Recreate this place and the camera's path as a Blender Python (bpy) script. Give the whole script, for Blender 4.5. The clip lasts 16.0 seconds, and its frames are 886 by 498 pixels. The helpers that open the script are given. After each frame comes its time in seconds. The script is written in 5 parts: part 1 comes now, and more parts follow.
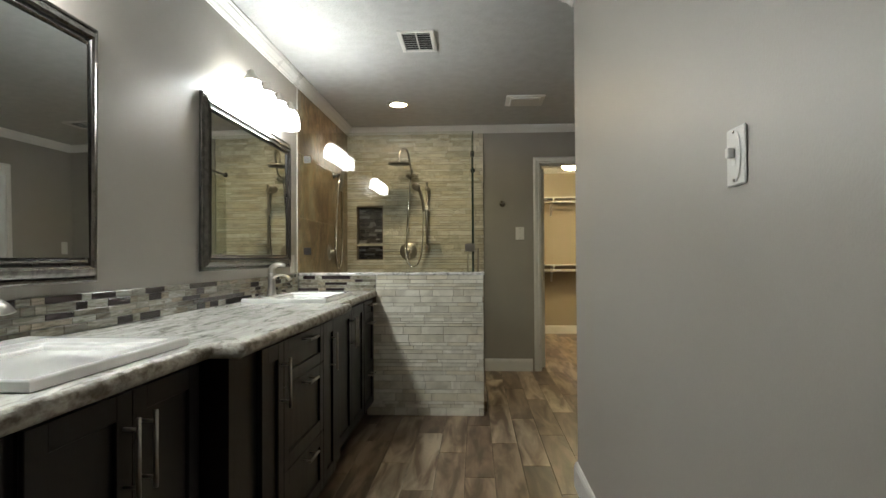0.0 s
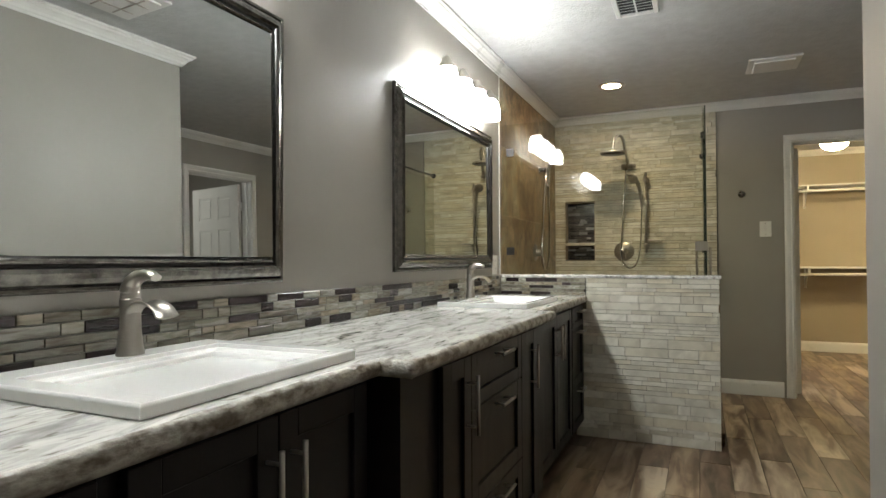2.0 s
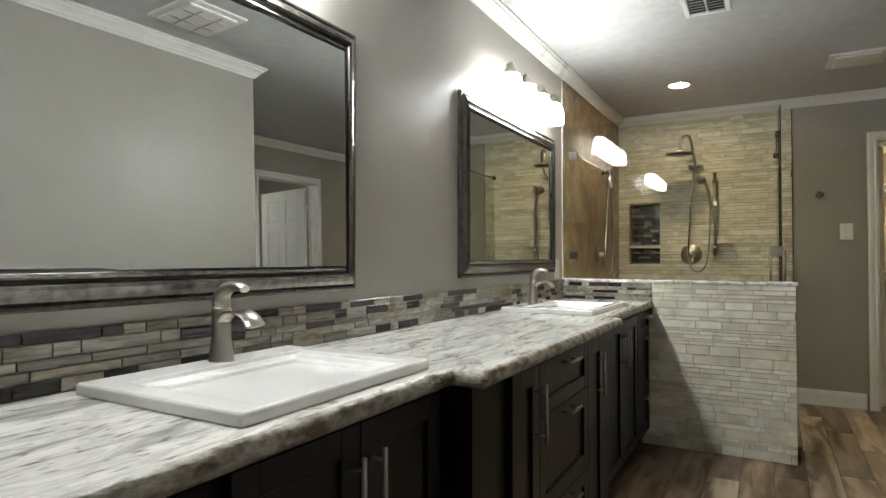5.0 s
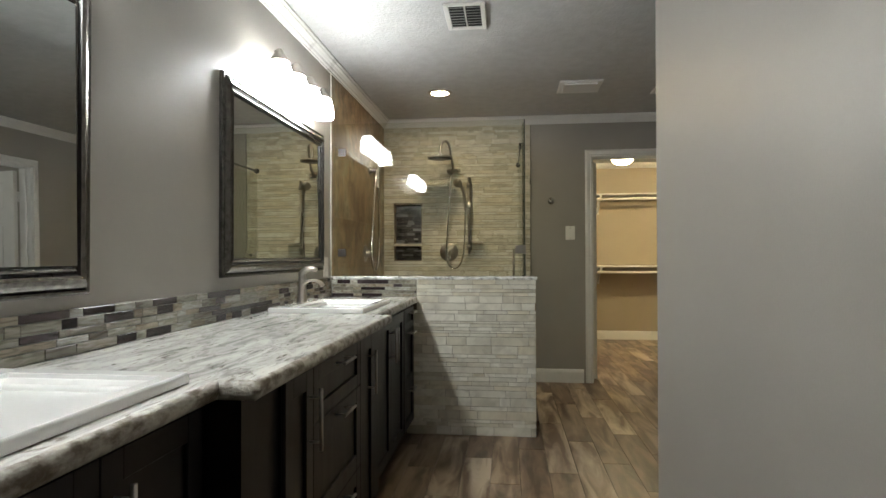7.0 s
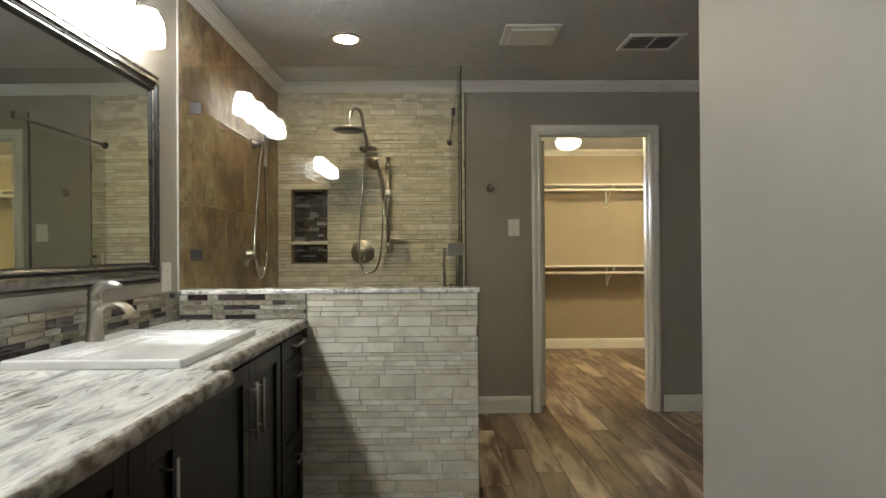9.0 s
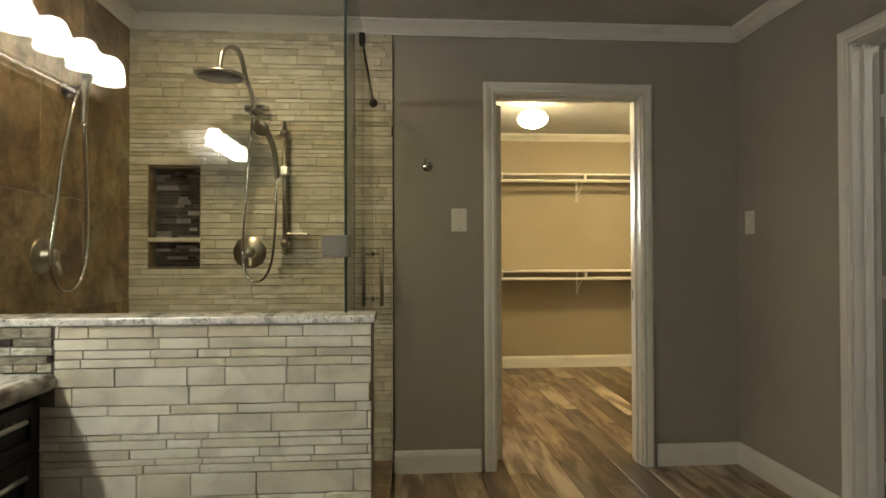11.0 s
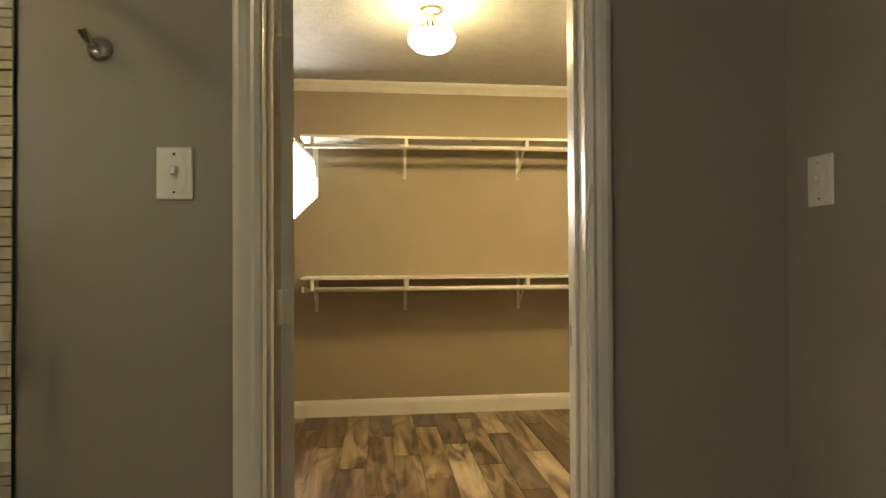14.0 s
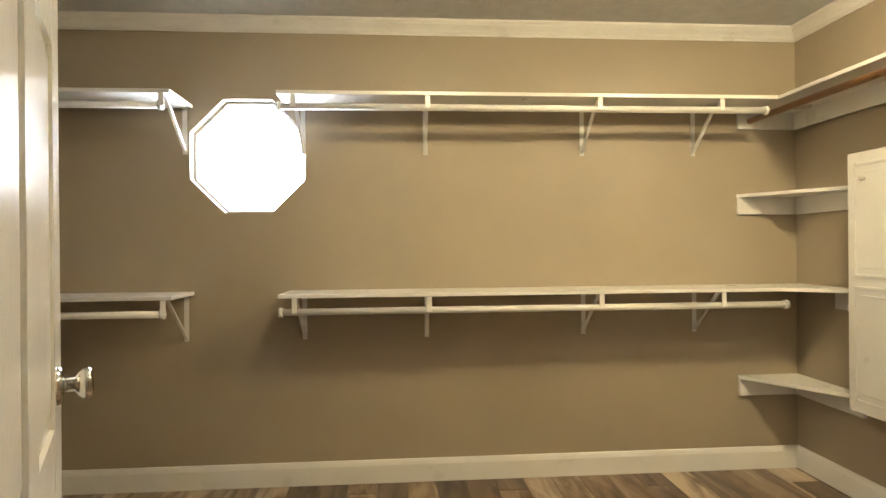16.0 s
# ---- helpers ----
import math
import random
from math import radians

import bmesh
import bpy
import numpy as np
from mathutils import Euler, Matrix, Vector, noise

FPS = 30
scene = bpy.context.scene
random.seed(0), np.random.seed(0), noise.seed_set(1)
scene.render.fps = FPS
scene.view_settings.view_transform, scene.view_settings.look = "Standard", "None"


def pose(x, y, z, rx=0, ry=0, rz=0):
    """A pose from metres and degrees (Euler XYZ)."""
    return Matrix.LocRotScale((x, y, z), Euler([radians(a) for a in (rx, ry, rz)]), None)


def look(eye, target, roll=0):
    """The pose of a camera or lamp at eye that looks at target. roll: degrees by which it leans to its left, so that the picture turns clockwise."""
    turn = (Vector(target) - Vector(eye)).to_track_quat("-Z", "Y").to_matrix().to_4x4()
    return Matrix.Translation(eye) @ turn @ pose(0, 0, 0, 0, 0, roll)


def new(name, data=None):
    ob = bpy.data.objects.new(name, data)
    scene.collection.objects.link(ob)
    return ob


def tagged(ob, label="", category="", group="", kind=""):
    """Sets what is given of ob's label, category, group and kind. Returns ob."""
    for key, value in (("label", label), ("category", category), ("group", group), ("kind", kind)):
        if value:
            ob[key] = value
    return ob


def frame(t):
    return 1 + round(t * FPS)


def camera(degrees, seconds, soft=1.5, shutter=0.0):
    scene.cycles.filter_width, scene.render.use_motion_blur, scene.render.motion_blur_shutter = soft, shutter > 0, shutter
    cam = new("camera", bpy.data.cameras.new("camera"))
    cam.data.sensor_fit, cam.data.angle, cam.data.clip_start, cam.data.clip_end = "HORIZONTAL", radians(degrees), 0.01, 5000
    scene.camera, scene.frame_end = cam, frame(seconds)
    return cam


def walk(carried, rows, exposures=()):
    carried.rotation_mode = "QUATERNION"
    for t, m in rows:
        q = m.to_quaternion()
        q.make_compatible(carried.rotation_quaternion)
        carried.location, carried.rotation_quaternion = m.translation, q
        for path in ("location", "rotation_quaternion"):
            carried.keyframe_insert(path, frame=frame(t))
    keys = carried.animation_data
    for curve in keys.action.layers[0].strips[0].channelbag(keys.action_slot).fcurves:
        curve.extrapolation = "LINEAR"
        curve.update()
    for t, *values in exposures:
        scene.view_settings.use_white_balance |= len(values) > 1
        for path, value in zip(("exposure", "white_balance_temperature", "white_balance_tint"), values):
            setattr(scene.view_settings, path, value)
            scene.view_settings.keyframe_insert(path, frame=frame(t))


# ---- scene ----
cam = camera(74.6, 16.0)
PATH = [
    (0, (-0.062, 0.095, 1.111), (-0.171, 2.091, 1.142), -0.3),
    (0.5, (-0.069, 0.269, 1.107), (-0.368, 2.246, 1.138), -0.3),
    (1, (-0.084, 0.402, 1.112), (-0.53, 2.351, 1.143), -0.2),
    (1.5, (-0.071, 0.458, 1.106), (-0.722, 2.349, 1.14), -0.2),
    (2, (-0.106, 0.481, 1.107), (-0.914, 2.31, 1.145), -0.2),
    (2.5, (-0.13, 0.48, 1.11), (-1.063, 2.248, 1.154), -0.1),
    (3, (-0.125, 0.472, 1.112), (-1.162, 2.182, 1.161), -0.0),
    (5.3, (-0.123, 0.42, 1.144), (-1.077, 2.178, 1.17), 0.0),
    (5.5, (-0.14, 0.407, 1.146), (-0.991, 2.217, 1.168), 0.1),
    (6, (-0.174, 0.38, 1.15), (-0.76, 2.292, 1.173), 0.1),
    (6.5, (-0.185, 0.364, 1.147), (-0.568, 2.327, 1.173), -0.1),
    (7, (-0.178, 0.488, 1.141), (-0.4, 2.476, 1.166), -0.1),
    (7.5, (-0.187, 0.758, 1.159), (-0.31, 2.754, 1.18), -0.2),
    (8, (-0.211, 1.043, 1.168), (-0.273, 3.042, 1.187), -0.2),
    (8.2, (-0.249, 1.158, 1.172), (-0.259, 3.158, 1.182), -0.2),
    (10.3, (-0.027, 2.35, 1.154), (0.018, 4.349, 1.179), -0.3),
    (10.5, (-0.012, 2.472, 1.163), (0.044, 4.471, 1.185), -0.2),
    (11, (0.072, 2.731, 1.159), (0.215, 4.726, 1.182), -0.2),
    (11.5, (0.221, 2.973, 1.146), (0.423, 4.963, 1.175), -0.2),
    (12, (0.341, 3.233, 1.145), (0.609, 5.215, 1.172), -0.2),
    (12.5, (0.469, 3.526, 1.144), (0.794, 5.499, 1.168), -0.3),
    (13, (0.609, 3.812, 1.141), (0.937, 5.785, 1.162), -0.1),
    (13.5, (0.746, 4.109, 1.14), (1.046, 6.086, 1.163), -0.2),
    (14, (0.862, 4.414, 1.152), (1.082, 6.402, 1.175), -0.3),
    (14.5, (0.913, 4.74, 1.161), (1.093, 6.731, 1.194), -0.9),
    (15, (0.945, 5.078, 1.183), (1.097, 7.072, 1.212), -0.6),
    (15.5, (0.922, 5.345, 1.241), (1.054, 7.341, 1.235), -0.6),
    (16, (0.918, 5.607, 1.222), (1.064, 7.601, 1.22), -0.5),
]
EXPOSURES = [(0, -0.05, 6250, 6), (1, 0.04, 6250, 7), (2.5, 0.14, 6200, 8), (6, 0.1, 6200, 8), (7, 0.0, 6150, 8), (8, 0.02, 6200, 9), (10.5, 0.0, 6750, 5), (12.5, -0.2, 8100, 6), (13.5, -0.2, 8200, 8), (14.5, -0.12, 7300, 8), (15.5, 0.1, 6300, 10), (16, 0.19, 6050, 11)]
walk(cam, [(t, look(eye, target, roll)) for t, eye, target, roll in PATH], EXPOSURES)

# ---------------- world and lights ----------------
W = bpy.data.worlds.new("sky")
scene.world = W
W.use_nodes = True
sky = W.node_tree.nodes.new("ShaderNodeTexSky")
sky.sky_type, sky.sun_disc = "NISHITA", False
sky.sun_elevation, sky.sun_rotation = radians(40), radians(200)
W.node_tree.links.new(sky.outputs[0], W.node_tree.nodes["Background"].inputs[0])
W.node_tree.nodes["Background"].inputs[1].default_value = 0.08

SHADE_POWER, BOWL_POWER, CAN_POWER, SKY_POWER = 66.0, 120.0, 260.0, 50.0


def lamp(name, kind, at, power, colour, size=0.05, turn=(0, 0, 0)):
    d = bpy.data.lights.new(name, kind)
    d.energy, d.color = power, colour
    if kind == "AREA":
        d.size = size
    else:
        d.shadow_soft_size = size
    o = new(name, d)
    o.location, o.rotation_euler = at, [radians(a) for a in turn]
    return o


BULB_POWER = 11.0


# ---------------- materials ----------------
def shader(name):
    m = bpy.data.materials.new(name)
    m.use_nodes = True
    n = m.node_tree.nodes
    return m, n, m.node_tree.links, n["Principled BSDF"]


def mat(name, colour, rough=0.5, metal=0.0, vary=0.12, scale=6.0, grain=80.0, bump=0.05, coat=0.0, piece=0.0, second=None, stretch=(1, 1, 1), contrast=(0.35, 0.65)):
    """Noise at two scales between two tones, fine relief, and a random tone per piece."""
    m, n, l, b = shader(name)
    tc = n.new("ShaderNodeTexCoord")
    mp = n.new("ShaderNodeMapping")
    mp.inputs["Scale"].default_value = stretch
    l.new(tc.outputs["Object"], mp.inputs[0])
    big, small = n.new("ShaderNodeTexNoise"), n.new("ShaderNodeTexNoise")
    big.inputs["Scale"].default_value, big.inputs["Detail"].default_value = scale, 6
    small.inputs["Scale"].default_value, small.inputs["Detail"].default_value = grain, 4
    info = n.new("ShaderNodeObjectInfo")
    if piece:
        shift = n.new("ShaderNodeVectorMath")
        shift.operation = "MULTIPLY_ADD"
        l.new(info.outputs["Random"], shift.inputs[0])
        shift.inputs[1].default_value = (17, 31, 23)
        l.new(mp.outputs[0], shift.inputs[2])
        src = shift.outputs[0]
    else:
        src = mp.outputs[0]
    l.new(src, big.inputs["Vector"])
    l.new(src, small.inputs["Vector"])
    c2 = second or tuple(c * (1 - 2 * vary) for c in colour)
    ramp = n.new("ShaderNodeValToRGB")
    ramp.color_ramp.elements[0].position, ramp.color_ramp.elements[1].position = contrast
    ramp.color_ramp.elements[0].color, ramp.color_ramp.elements[1].color = (*c2, 1), (*colour, 1)
    l.new(big.outputs[0], ramp.inputs[0])
    mix = n.new("ShaderNodeMix")
    mix.data_type, mix.blend_type = "RGBA", "MULTIPLY"
    mix.inputs[0].default_value = min(1, vary * 1.5)
    l.new(ramp.outputs[0], mix.inputs[6])
    l.new(small.outputs[0], mix.inputs[7])
    out = mix.outputs[2]
    if piece:
        hsv = n.new("ShaderNodeHueSaturation")
        rng = n.new("ShaderNodeMapRange")
        rng.inputs[3].default_value, rng.inputs[4].default_value = 1 - piece, 1 + piece
        l.new(info.outputs["Random"], rng.inputs[0])
        l.new(rng.outputs[0], hsv.inputs["Value"])
        l.new(out, hsv.inputs["Color"])
        out = hsv.outputs[0]
    l.new(out, b.inputs["Base Color"])
    rr = n.new("ShaderNodeMapRange")
    rr.inputs[3].default_value, rr.inputs[4].default_value = max(0.02, rough - 0.08), min(1, rough + 0.08)
    l.new(big.outputs[0], rr.inputs[0])
    l.new(rr.outputs[0], b.inputs["Roughness"])
    b.inputs["Metallic"].default_value = metal
    b.inputs["Coat Weight"].default_value = coat
    if bump:
        bp = n.new("ShaderNodeBump")
        bp.inputs["Strength"].default_value, bp.inputs["Distance"].default_value = bump, 0.01
        l.new(small.outputs[0], bp.inputs["Height"])
        l.new(bp.outputs[0], b.inputs["Normal"])
    return m


def glowing(name, colour, strength):
    m, n, l, b = shader(name)
    b.inputs["Base Color"].default_value = (0.85, 0.85, 0.83, 1)
    b.inputs["Roughness"].default_value = 0.3
    b.inputs["Emission Color"].default_value = (*colour, 1)
    b.inputs["Emission Strength"].default_value = strength
    return m


def glass_mat(name, tint, gloss=1.0):
    m = bpy.data.materials.new(name)
    m.use_nodes = True
    n, l = m.node_tree.nodes, m.node_tree.links
    n.remove(n["Principled BSDF"])
    tr, gl, mx, lw = n.new("ShaderNodeBsdfTransparent"), n.new("ShaderNodeBsdfGlossy"), n.new("ShaderNodeMixShader"), n.new("ShaderNodeLayerWeight")
    pw, ad = n.new("ShaderNodeMath"), n.new("ShaderNodeMath")
    pw.operation, pw.inputs[1].default_value = "POWER", 5.0
    ad.operation, ad.inputs[1].default_value, ad.inputs[2].default_value = "MULTIPLY_ADD", 0.9, 0.04
    l.new(lw.outputs["Facing"], pw.inputs[0])
    l.new(pw.outputs[0], ad.inputs[0])
    tr.inputs[0].default_value = (*tint, 1)
    gl.inputs["Roughness"].default_value = 0.0
    l.new(ad.outputs[0], mx.inputs[0])
    l.new(tr.outputs[0], mx.inputs[1])
    l.new(gl.outputs[0], mx.inputs[2])
    l.new(mx.outputs[0], n["Material Output"].inputs[0])
    return m


def mirror_mat():
    m, n, l, b = shader("mirror silver")
    b.inputs["Base Color"].default_value = (0.83, 0.86, 0.85, 1)
    b.inputs["Metallic"].default_value, b.inputs["Roughness"].default_value = 1.0, 0.012
    return m


def granite_mat():
    """Pale stone with long wavy grey and brown veins that run along the top."""
    m, n, l, b = shader("veined stone")
    tc, mp = n.new("ShaderNodeTexCoord"), n.new("ShaderNodeMapping")
    mp.inputs["Scale"].default_value, mp.inputs["Rotation"].default_value = (7.0, 1.5, 7.0), (0, 0, radians(20))
    l.new(tc.outputs["Object"], mp.inputs[0])
    n1, n2, n3 = (n.new("ShaderNodeTexNoise") for _ in range(3))
    for q, s, d, dis in ((n1, 2.2, 10, 1.6), (n2, 5.5, 8, 2.2), (n3, 60, 5, 0.2)):
        q.inputs["Scale"].default_value, q.inputs["Detail"].default_value, q.inputs["Distortion"].default_value = s, d, dis
        l.new(mp.outputs[0], q.inputs["Vector"])
    r1, r2 = n.new("ShaderNodeValToRGB"), n.new("ShaderNodeValToRGB")
    e = r1.color_ramp.elements
    e[0].position, e[0].color = 0.31, (0.30, 0.295, 0.28, 1)
    e[1].position, e[1].color = 0.62, (0.74, 0.73, 0.69, 1)
    for p, c in ((0.42, (0.47, 0.465, 0.44, 1)), (0.47, (0.64, 0.63, 0.60, 1)), (0.51, (0.52, 0.51, 0.48, 1)), (0.55, (0.67, 0.66, 0.63, 1))):
        x = e.new(p)
        x.color = c
    f = r2.color_ramp.elements
    f[0].position, f[0].color = 0.32, (0.20, 0.16, 0.11, 1)
    f[1].position, f[1].color = 0.43, (1, 1, 1, 1)
    l.new(n1.outputs[0], r1.inputs[0])
    l.new(n2.outputs[0], r2.inputs[0])
    mx = n.new("ShaderNodeMix")
    mx.data_type, mx.blend_type = "RGBA", "MULTIPLY"
    mx.inputs[0].default_value = 0.8
    l.new(r1.outputs[0], mx.inputs[6])
    l.new(r2.outputs[0], mx.inputs[7])
    l.new(mx.outputs[2], b.inputs["Base Color"])
    b.inputs["Roughness"].default_value = 0.16
    bp = n.new("ShaderNodeBump")
    bp.inputs["Strength"].default_value, bp.inputs["Distance"].default_value = 0.04, 0.004
    l.new(n3.outputs[0], bp.inputs["Height"])
    l.new(bp.outputs[0], b.inputs["Normal"])
    return m


def choice_mat(name, tones, rough, streak=(1, 1, 1), scale=14.0, strength=0.5, bump=0.15, island=False, span=(0.32, 0.58), dark=(0.35, 0.31, 0.27)):
    """A tone of its own for every piece, with streaks and blotches over it."""
    m, n, l, b = shader(name)
    if island:
        rnd = n.new("ShaderNodeNewGeometry").outputs["Random Per Island"]
    else:
        rnd = n.new("ShaderNodeObjectInfo").outputs["Random"]
    ramp = n.new("ShaderNodeValToRGB")
    ramp.color_ramp.interpolation = "CONSTANT"
    e = ramp.color_ramp.elements
    e[0].position, e[0].color = 0, (*tones[0], 1)
    e[1].position, e[1].color = 1 / len(tones), (*tones[1], 1)
    for i in range(2, len(tones)):
        e.new(i / len(tones)).color = (*tones[i], 1)
    l.new(rnd, ramp.inputs[0])
    tc, mp = n.new("ShaderNodeTexCoord"), n.new("ShaderNodeMapping")
    mp.inputs["Scale"].default_value = streak
    add = n.new("ShaderNodeVectorMath")
    add.operation = "MULTIPLY_ADD"
    l.new(rnd, add.inputs[0])
    add.inputs[1].default_value = (37, 53, 41)
    l.new(tc.outputs["Object"], mp.inputs[0])
    l.new(mp.outputs[0], add.inputs[2])
    t1, t2 = n.new("ShaderNodeTexNoise"), n.new("ShaderNodeTexNoise")
    for q, s, d in ((t1, scale, 8), (t2, scale * 7, 5)):
        q.inputs["Scale"].default_value, q.inputs["Detail"].default_value, q.inputs["Distortion"].default_value = s, d, 0.8
        l.new(add.outputs[0], q.inputs["Vector"])
    r2 = n.new("ShaderNodeValToRGB")
    r2.color_ramp.elements[0].position, r2.color_ramp.elements[0].color = span[0], (*dark, 1)
    r2.color_ramp.elements[1].position, r2.color_ramp.elements[1].color = span[1], (1, 1, 1, 1)
    l.new(t1.outputs[0], r2.inputs[0])
    mx = n.new("ShaderNodeMix")
    mx.data_type, mx.blend_type = "RGBA", "MULTIPLY"
    mx.inputs[0].default_value = strength
    l.new(ramp.outputs[0], mx.inputs[6])
    l.new(r2.outputs[0], mx.inputs[7])
    l.new(mx.outputs[2], b.inputs["Base Color"])
    b.inputs["Roughness"].default_value = rough
    if bump:
        bp = n.new("ShaderNodeBump")
        bp.inputs["Strength"].default_value, bp.inputs["Distance"].default_value = bump, 0.006
        l.new(t2.outputs[0], bp.inputs["Height"])
        l.new(bp.outputs[0], b.inputs["Normal"])
    return m


def slate_mat():
    """Polished mottled tile: olive, rust and umber clouds, fine speckle and thin dark veins."""
    m, n, l, b = shader("mottled brown tile")
    rnd = n.new("ShaderNodeObjectInfo").outputs["Random"]
    tc, add = n.new("ShaderNodeTexCoord"), n.new("ShaderNodeVectorMath")
    add.operation = "MULTIPLY_ADD"
    l.new(rnd, add.inputs[0])
    add.inputs[1].default_value = (37, 53, 41)
    l.new(tc.outputs["Object"], add.inputs[2])
    clouds, spots, veins, grit = (n.new("ShaderNodeTexNoise") for _ in range(4))
    for q, sc, det, rough, dis in ((clouds, 2.7, 10, 0.66, 0.4), (spots, 13, 8, 0.72, 0.4), (veins, 3.0, 7, 0.6, 1.6), (grit, 120, 4, 0.6, 0)):
        q.inputs["Scale"].default_value, q.inputs["Detail"].default_value = sc, det
        q.inputs["Roughness"].default_value, q.inputs["Distortion"].default_value = rough, dis
        l.new(add.outputs[0], q.inputs["Vector"])
    tone = n.new("ShaderNodeValToRGB")
    e = tone.color_ramp.elements
    e[0].position, e[0].color = 0.34, (0.11, 0.072, 0.042, 1)
    e[1].position, e[1].color = 0.66, (0.43, 0.385, 0.265, 1)
    for p, c in ((0.43, (0.20, 0.128, 0.072)), (0.49, (0.25, 0.195, 0.12)), (0.54, (0.35, 0.235, 0.128)), (0.59, (0.30, 0.26, 0.17))):
        e.new(p).color = (*c, 1)
    l.new(clouds.outputs[0], tone.inputs[0])
    dirt = n.new("ShaderNodeValToRGB")
    dirt.color_ramp.elements[0].position, dirt.color_ramp.elements[0].color = 0.38, (0.32, 0.29, 0.26, 1)
    dirt.color_ramp.elements[1].position, dirt.color_ramp.elements[1].color = 0.56, (1, 1, 1, 1)
    l.new(spots.outputs[0], dirt.inputs[0])
    vein = n.new("ShaderNodeValToRGB")
    v = vein.color_ramp.elements
    v[0].position, v[0].color = 0.485, (1, 1, 1, 1)
    v[1].position, v[1].color = 0.515, (1, 1, 1, 1)
    v.new(0.5).color = (0.55, 0.5, 0.45, 1)
    l.new(veins.outputs[0], vein.inputs[0])
    m1, m2 = n.new("ShaderNodeMix"), n.new("ShaderNodeMix")
    for q, f in ((m1, 0.75), (m2, 0.6)):
        q.data_type, q.blend_type = "RGBA", "MULTIPLY"
        q.inputs[0].default_value = f
    l.new(tone.outputs[0], m1.inputs[6])
    l.new(dirt.outputs[0], m1.inputs[7])
    l.new(m1.outputs[2], m2.inputs[6])
    l.new(vein.outputs[0], m2.inputs[7])
    l.new(m2.outputs[2], b.inputs["Base Color"])
    b.inputs["Roughness"].default_value = 0.3
    bp = n.new("ShaderNodeBump")
    bp.inputs["Strength"].default_value, bp.inputs["Distance"].default_value = 0.12, 0.004
    l.new(spots.outputs[0], bp.inputs["Height"])
    l.new(bp.outputs[0], b.inputs["Normal"])
    return m


PAINT = mat("taupe wall paint", (0.322, 0.302, 0.270), 0.42, vary=0.03, scale=2.5, grain=160, bump=0.05)
CLOSET_PAINT = mat("tan closet paint", (0.345, 0.29, 0.21), 0.5, vary=0.04, scale=2.0, grain=160, bump=0.05)
CEILING = mat("ceiling paint", (0.52, 0.525, 0.52), 0.75, vary=0.05, scale=14, grain=55, bump=0.35)
TRIM = mat("white trim paint", (0.72, 0.71, 0.68), 0.3, vary=0.03, scale=5, grain=120, bump=0.02)
DOOR_PAINT = mat("glossy door paint", (0.74, 0.73, 0.69), 0.11, vary=0.03, scale=4, grain=60, bump=0.02)
ESPRESSO = mat("espresso stained wood", (0.0072, 0.0050, 0.0053), 0.38, vary=0.2, scale=5, grain=60, bump=0.03, stretch=(6, 6, 0.7))
ESPRESSO.node_tree.nodes["Principled BSDF"].inputs["Specular IOR Level"].default_value = 0.28
STONE = granite_mat()
STONE_EDGE = mat("chiselled stone edge", (0.50, 0.475, 0.42), 0.42, vary=0.25, scale=30, grain=110, bump=0.35, second=(0.135, 0.105, 0.072), stretch=(1, 0.7, 1.4), contrast=(0.40, 0.60))
PORCELAIN = mat("white porcelain", (0.84, 0.84, 0.82), 0.1, vary=0.01, scale=3, grain=20, bump=0, coat=0.4)
NICKEL = mat("brushed nickel", (0.50, 0.47, 0.42), 0.3, metal=1, vary=0.08, scale=20, grain=300, bump=0.02, stretch=(1, 1, 0.2))
CHROME = mat("polished chrome", (0.62, 0.61, 0.58), 0.12, metal=1, vary=0.04, scale=20, grain=90, bump=0)
DARKMETAL = mat("dark metal", (0.10, 0.095, 0.09), 0.35, metal=0.8, vary=0.1, scale=20, grain=90, bump=0)
PEWTER = mat("antiqued pewter frame", (0.20, 0.188, 0.168), 0.22, metal=0.9, vary=0.25, scale=45, grain=220, bump=0.1, second=(0.07, 0.062, 0.055), contrast=(0.28, 0.60))
BLACKLINE = mat("black frame groove", (0.018, 0.016, 0.015), 0.3, vary=0.2, scale=20, grain=90, bump=0.03)
GLASS = glass_mat("clear shower glass", (0.945, 0.955, 0.915))
GLASS_EDGE = mat("green glass edge", (0.025, 0.045, 0.038), 0.1, vary=0.1, scale=10, grain=40, bump=0)
MIRROR = mirror_mat()
GROUT = mat("dark grout", (0.17, 0.15, 0.115), 0.9, vary=0.15, scale=40, grain=200, bump=0.2)
BROWN_GROUT = mat("brown grout", (0.17, 0.13, 0.085), 0.85, vary=0.15, scale=40, grain=200, bump=0.2)
PALE_GROUT = mat("grey grout", (0.30, 0.29, 0.26), 0.85, vary=0.1, scale=40, grain=200, bump=0.2)
PLASTIC = mat("white plastic", (0.78, 0.77, 0.74), 0.22, vary=0.02, scale=8, grain=60, bump=0)
# near-black colour that stands for shade inside vent ducts and outlet slits
HOLE_BLACK = mat("black for shaded holes", (0.012, 0.012, 0.012), 0.7, vary=0.1, scale=10, grain=40, bump=0)
WOOD_ROD = mat("varnished wood rod", (0.30, 0.14, 0.05), 0.3, vary=0.2, scale=6, grain=60, bump=0.03, stretch=(8, 1, 8))
SHADE = glowing("lit opal glass", (1.0, 0.985, 0.94), SHADE_POWER)
BOWL = glowing("lit cut glass", (1.0, 0.78, 0.42), BOWL_POWER * 0.85)
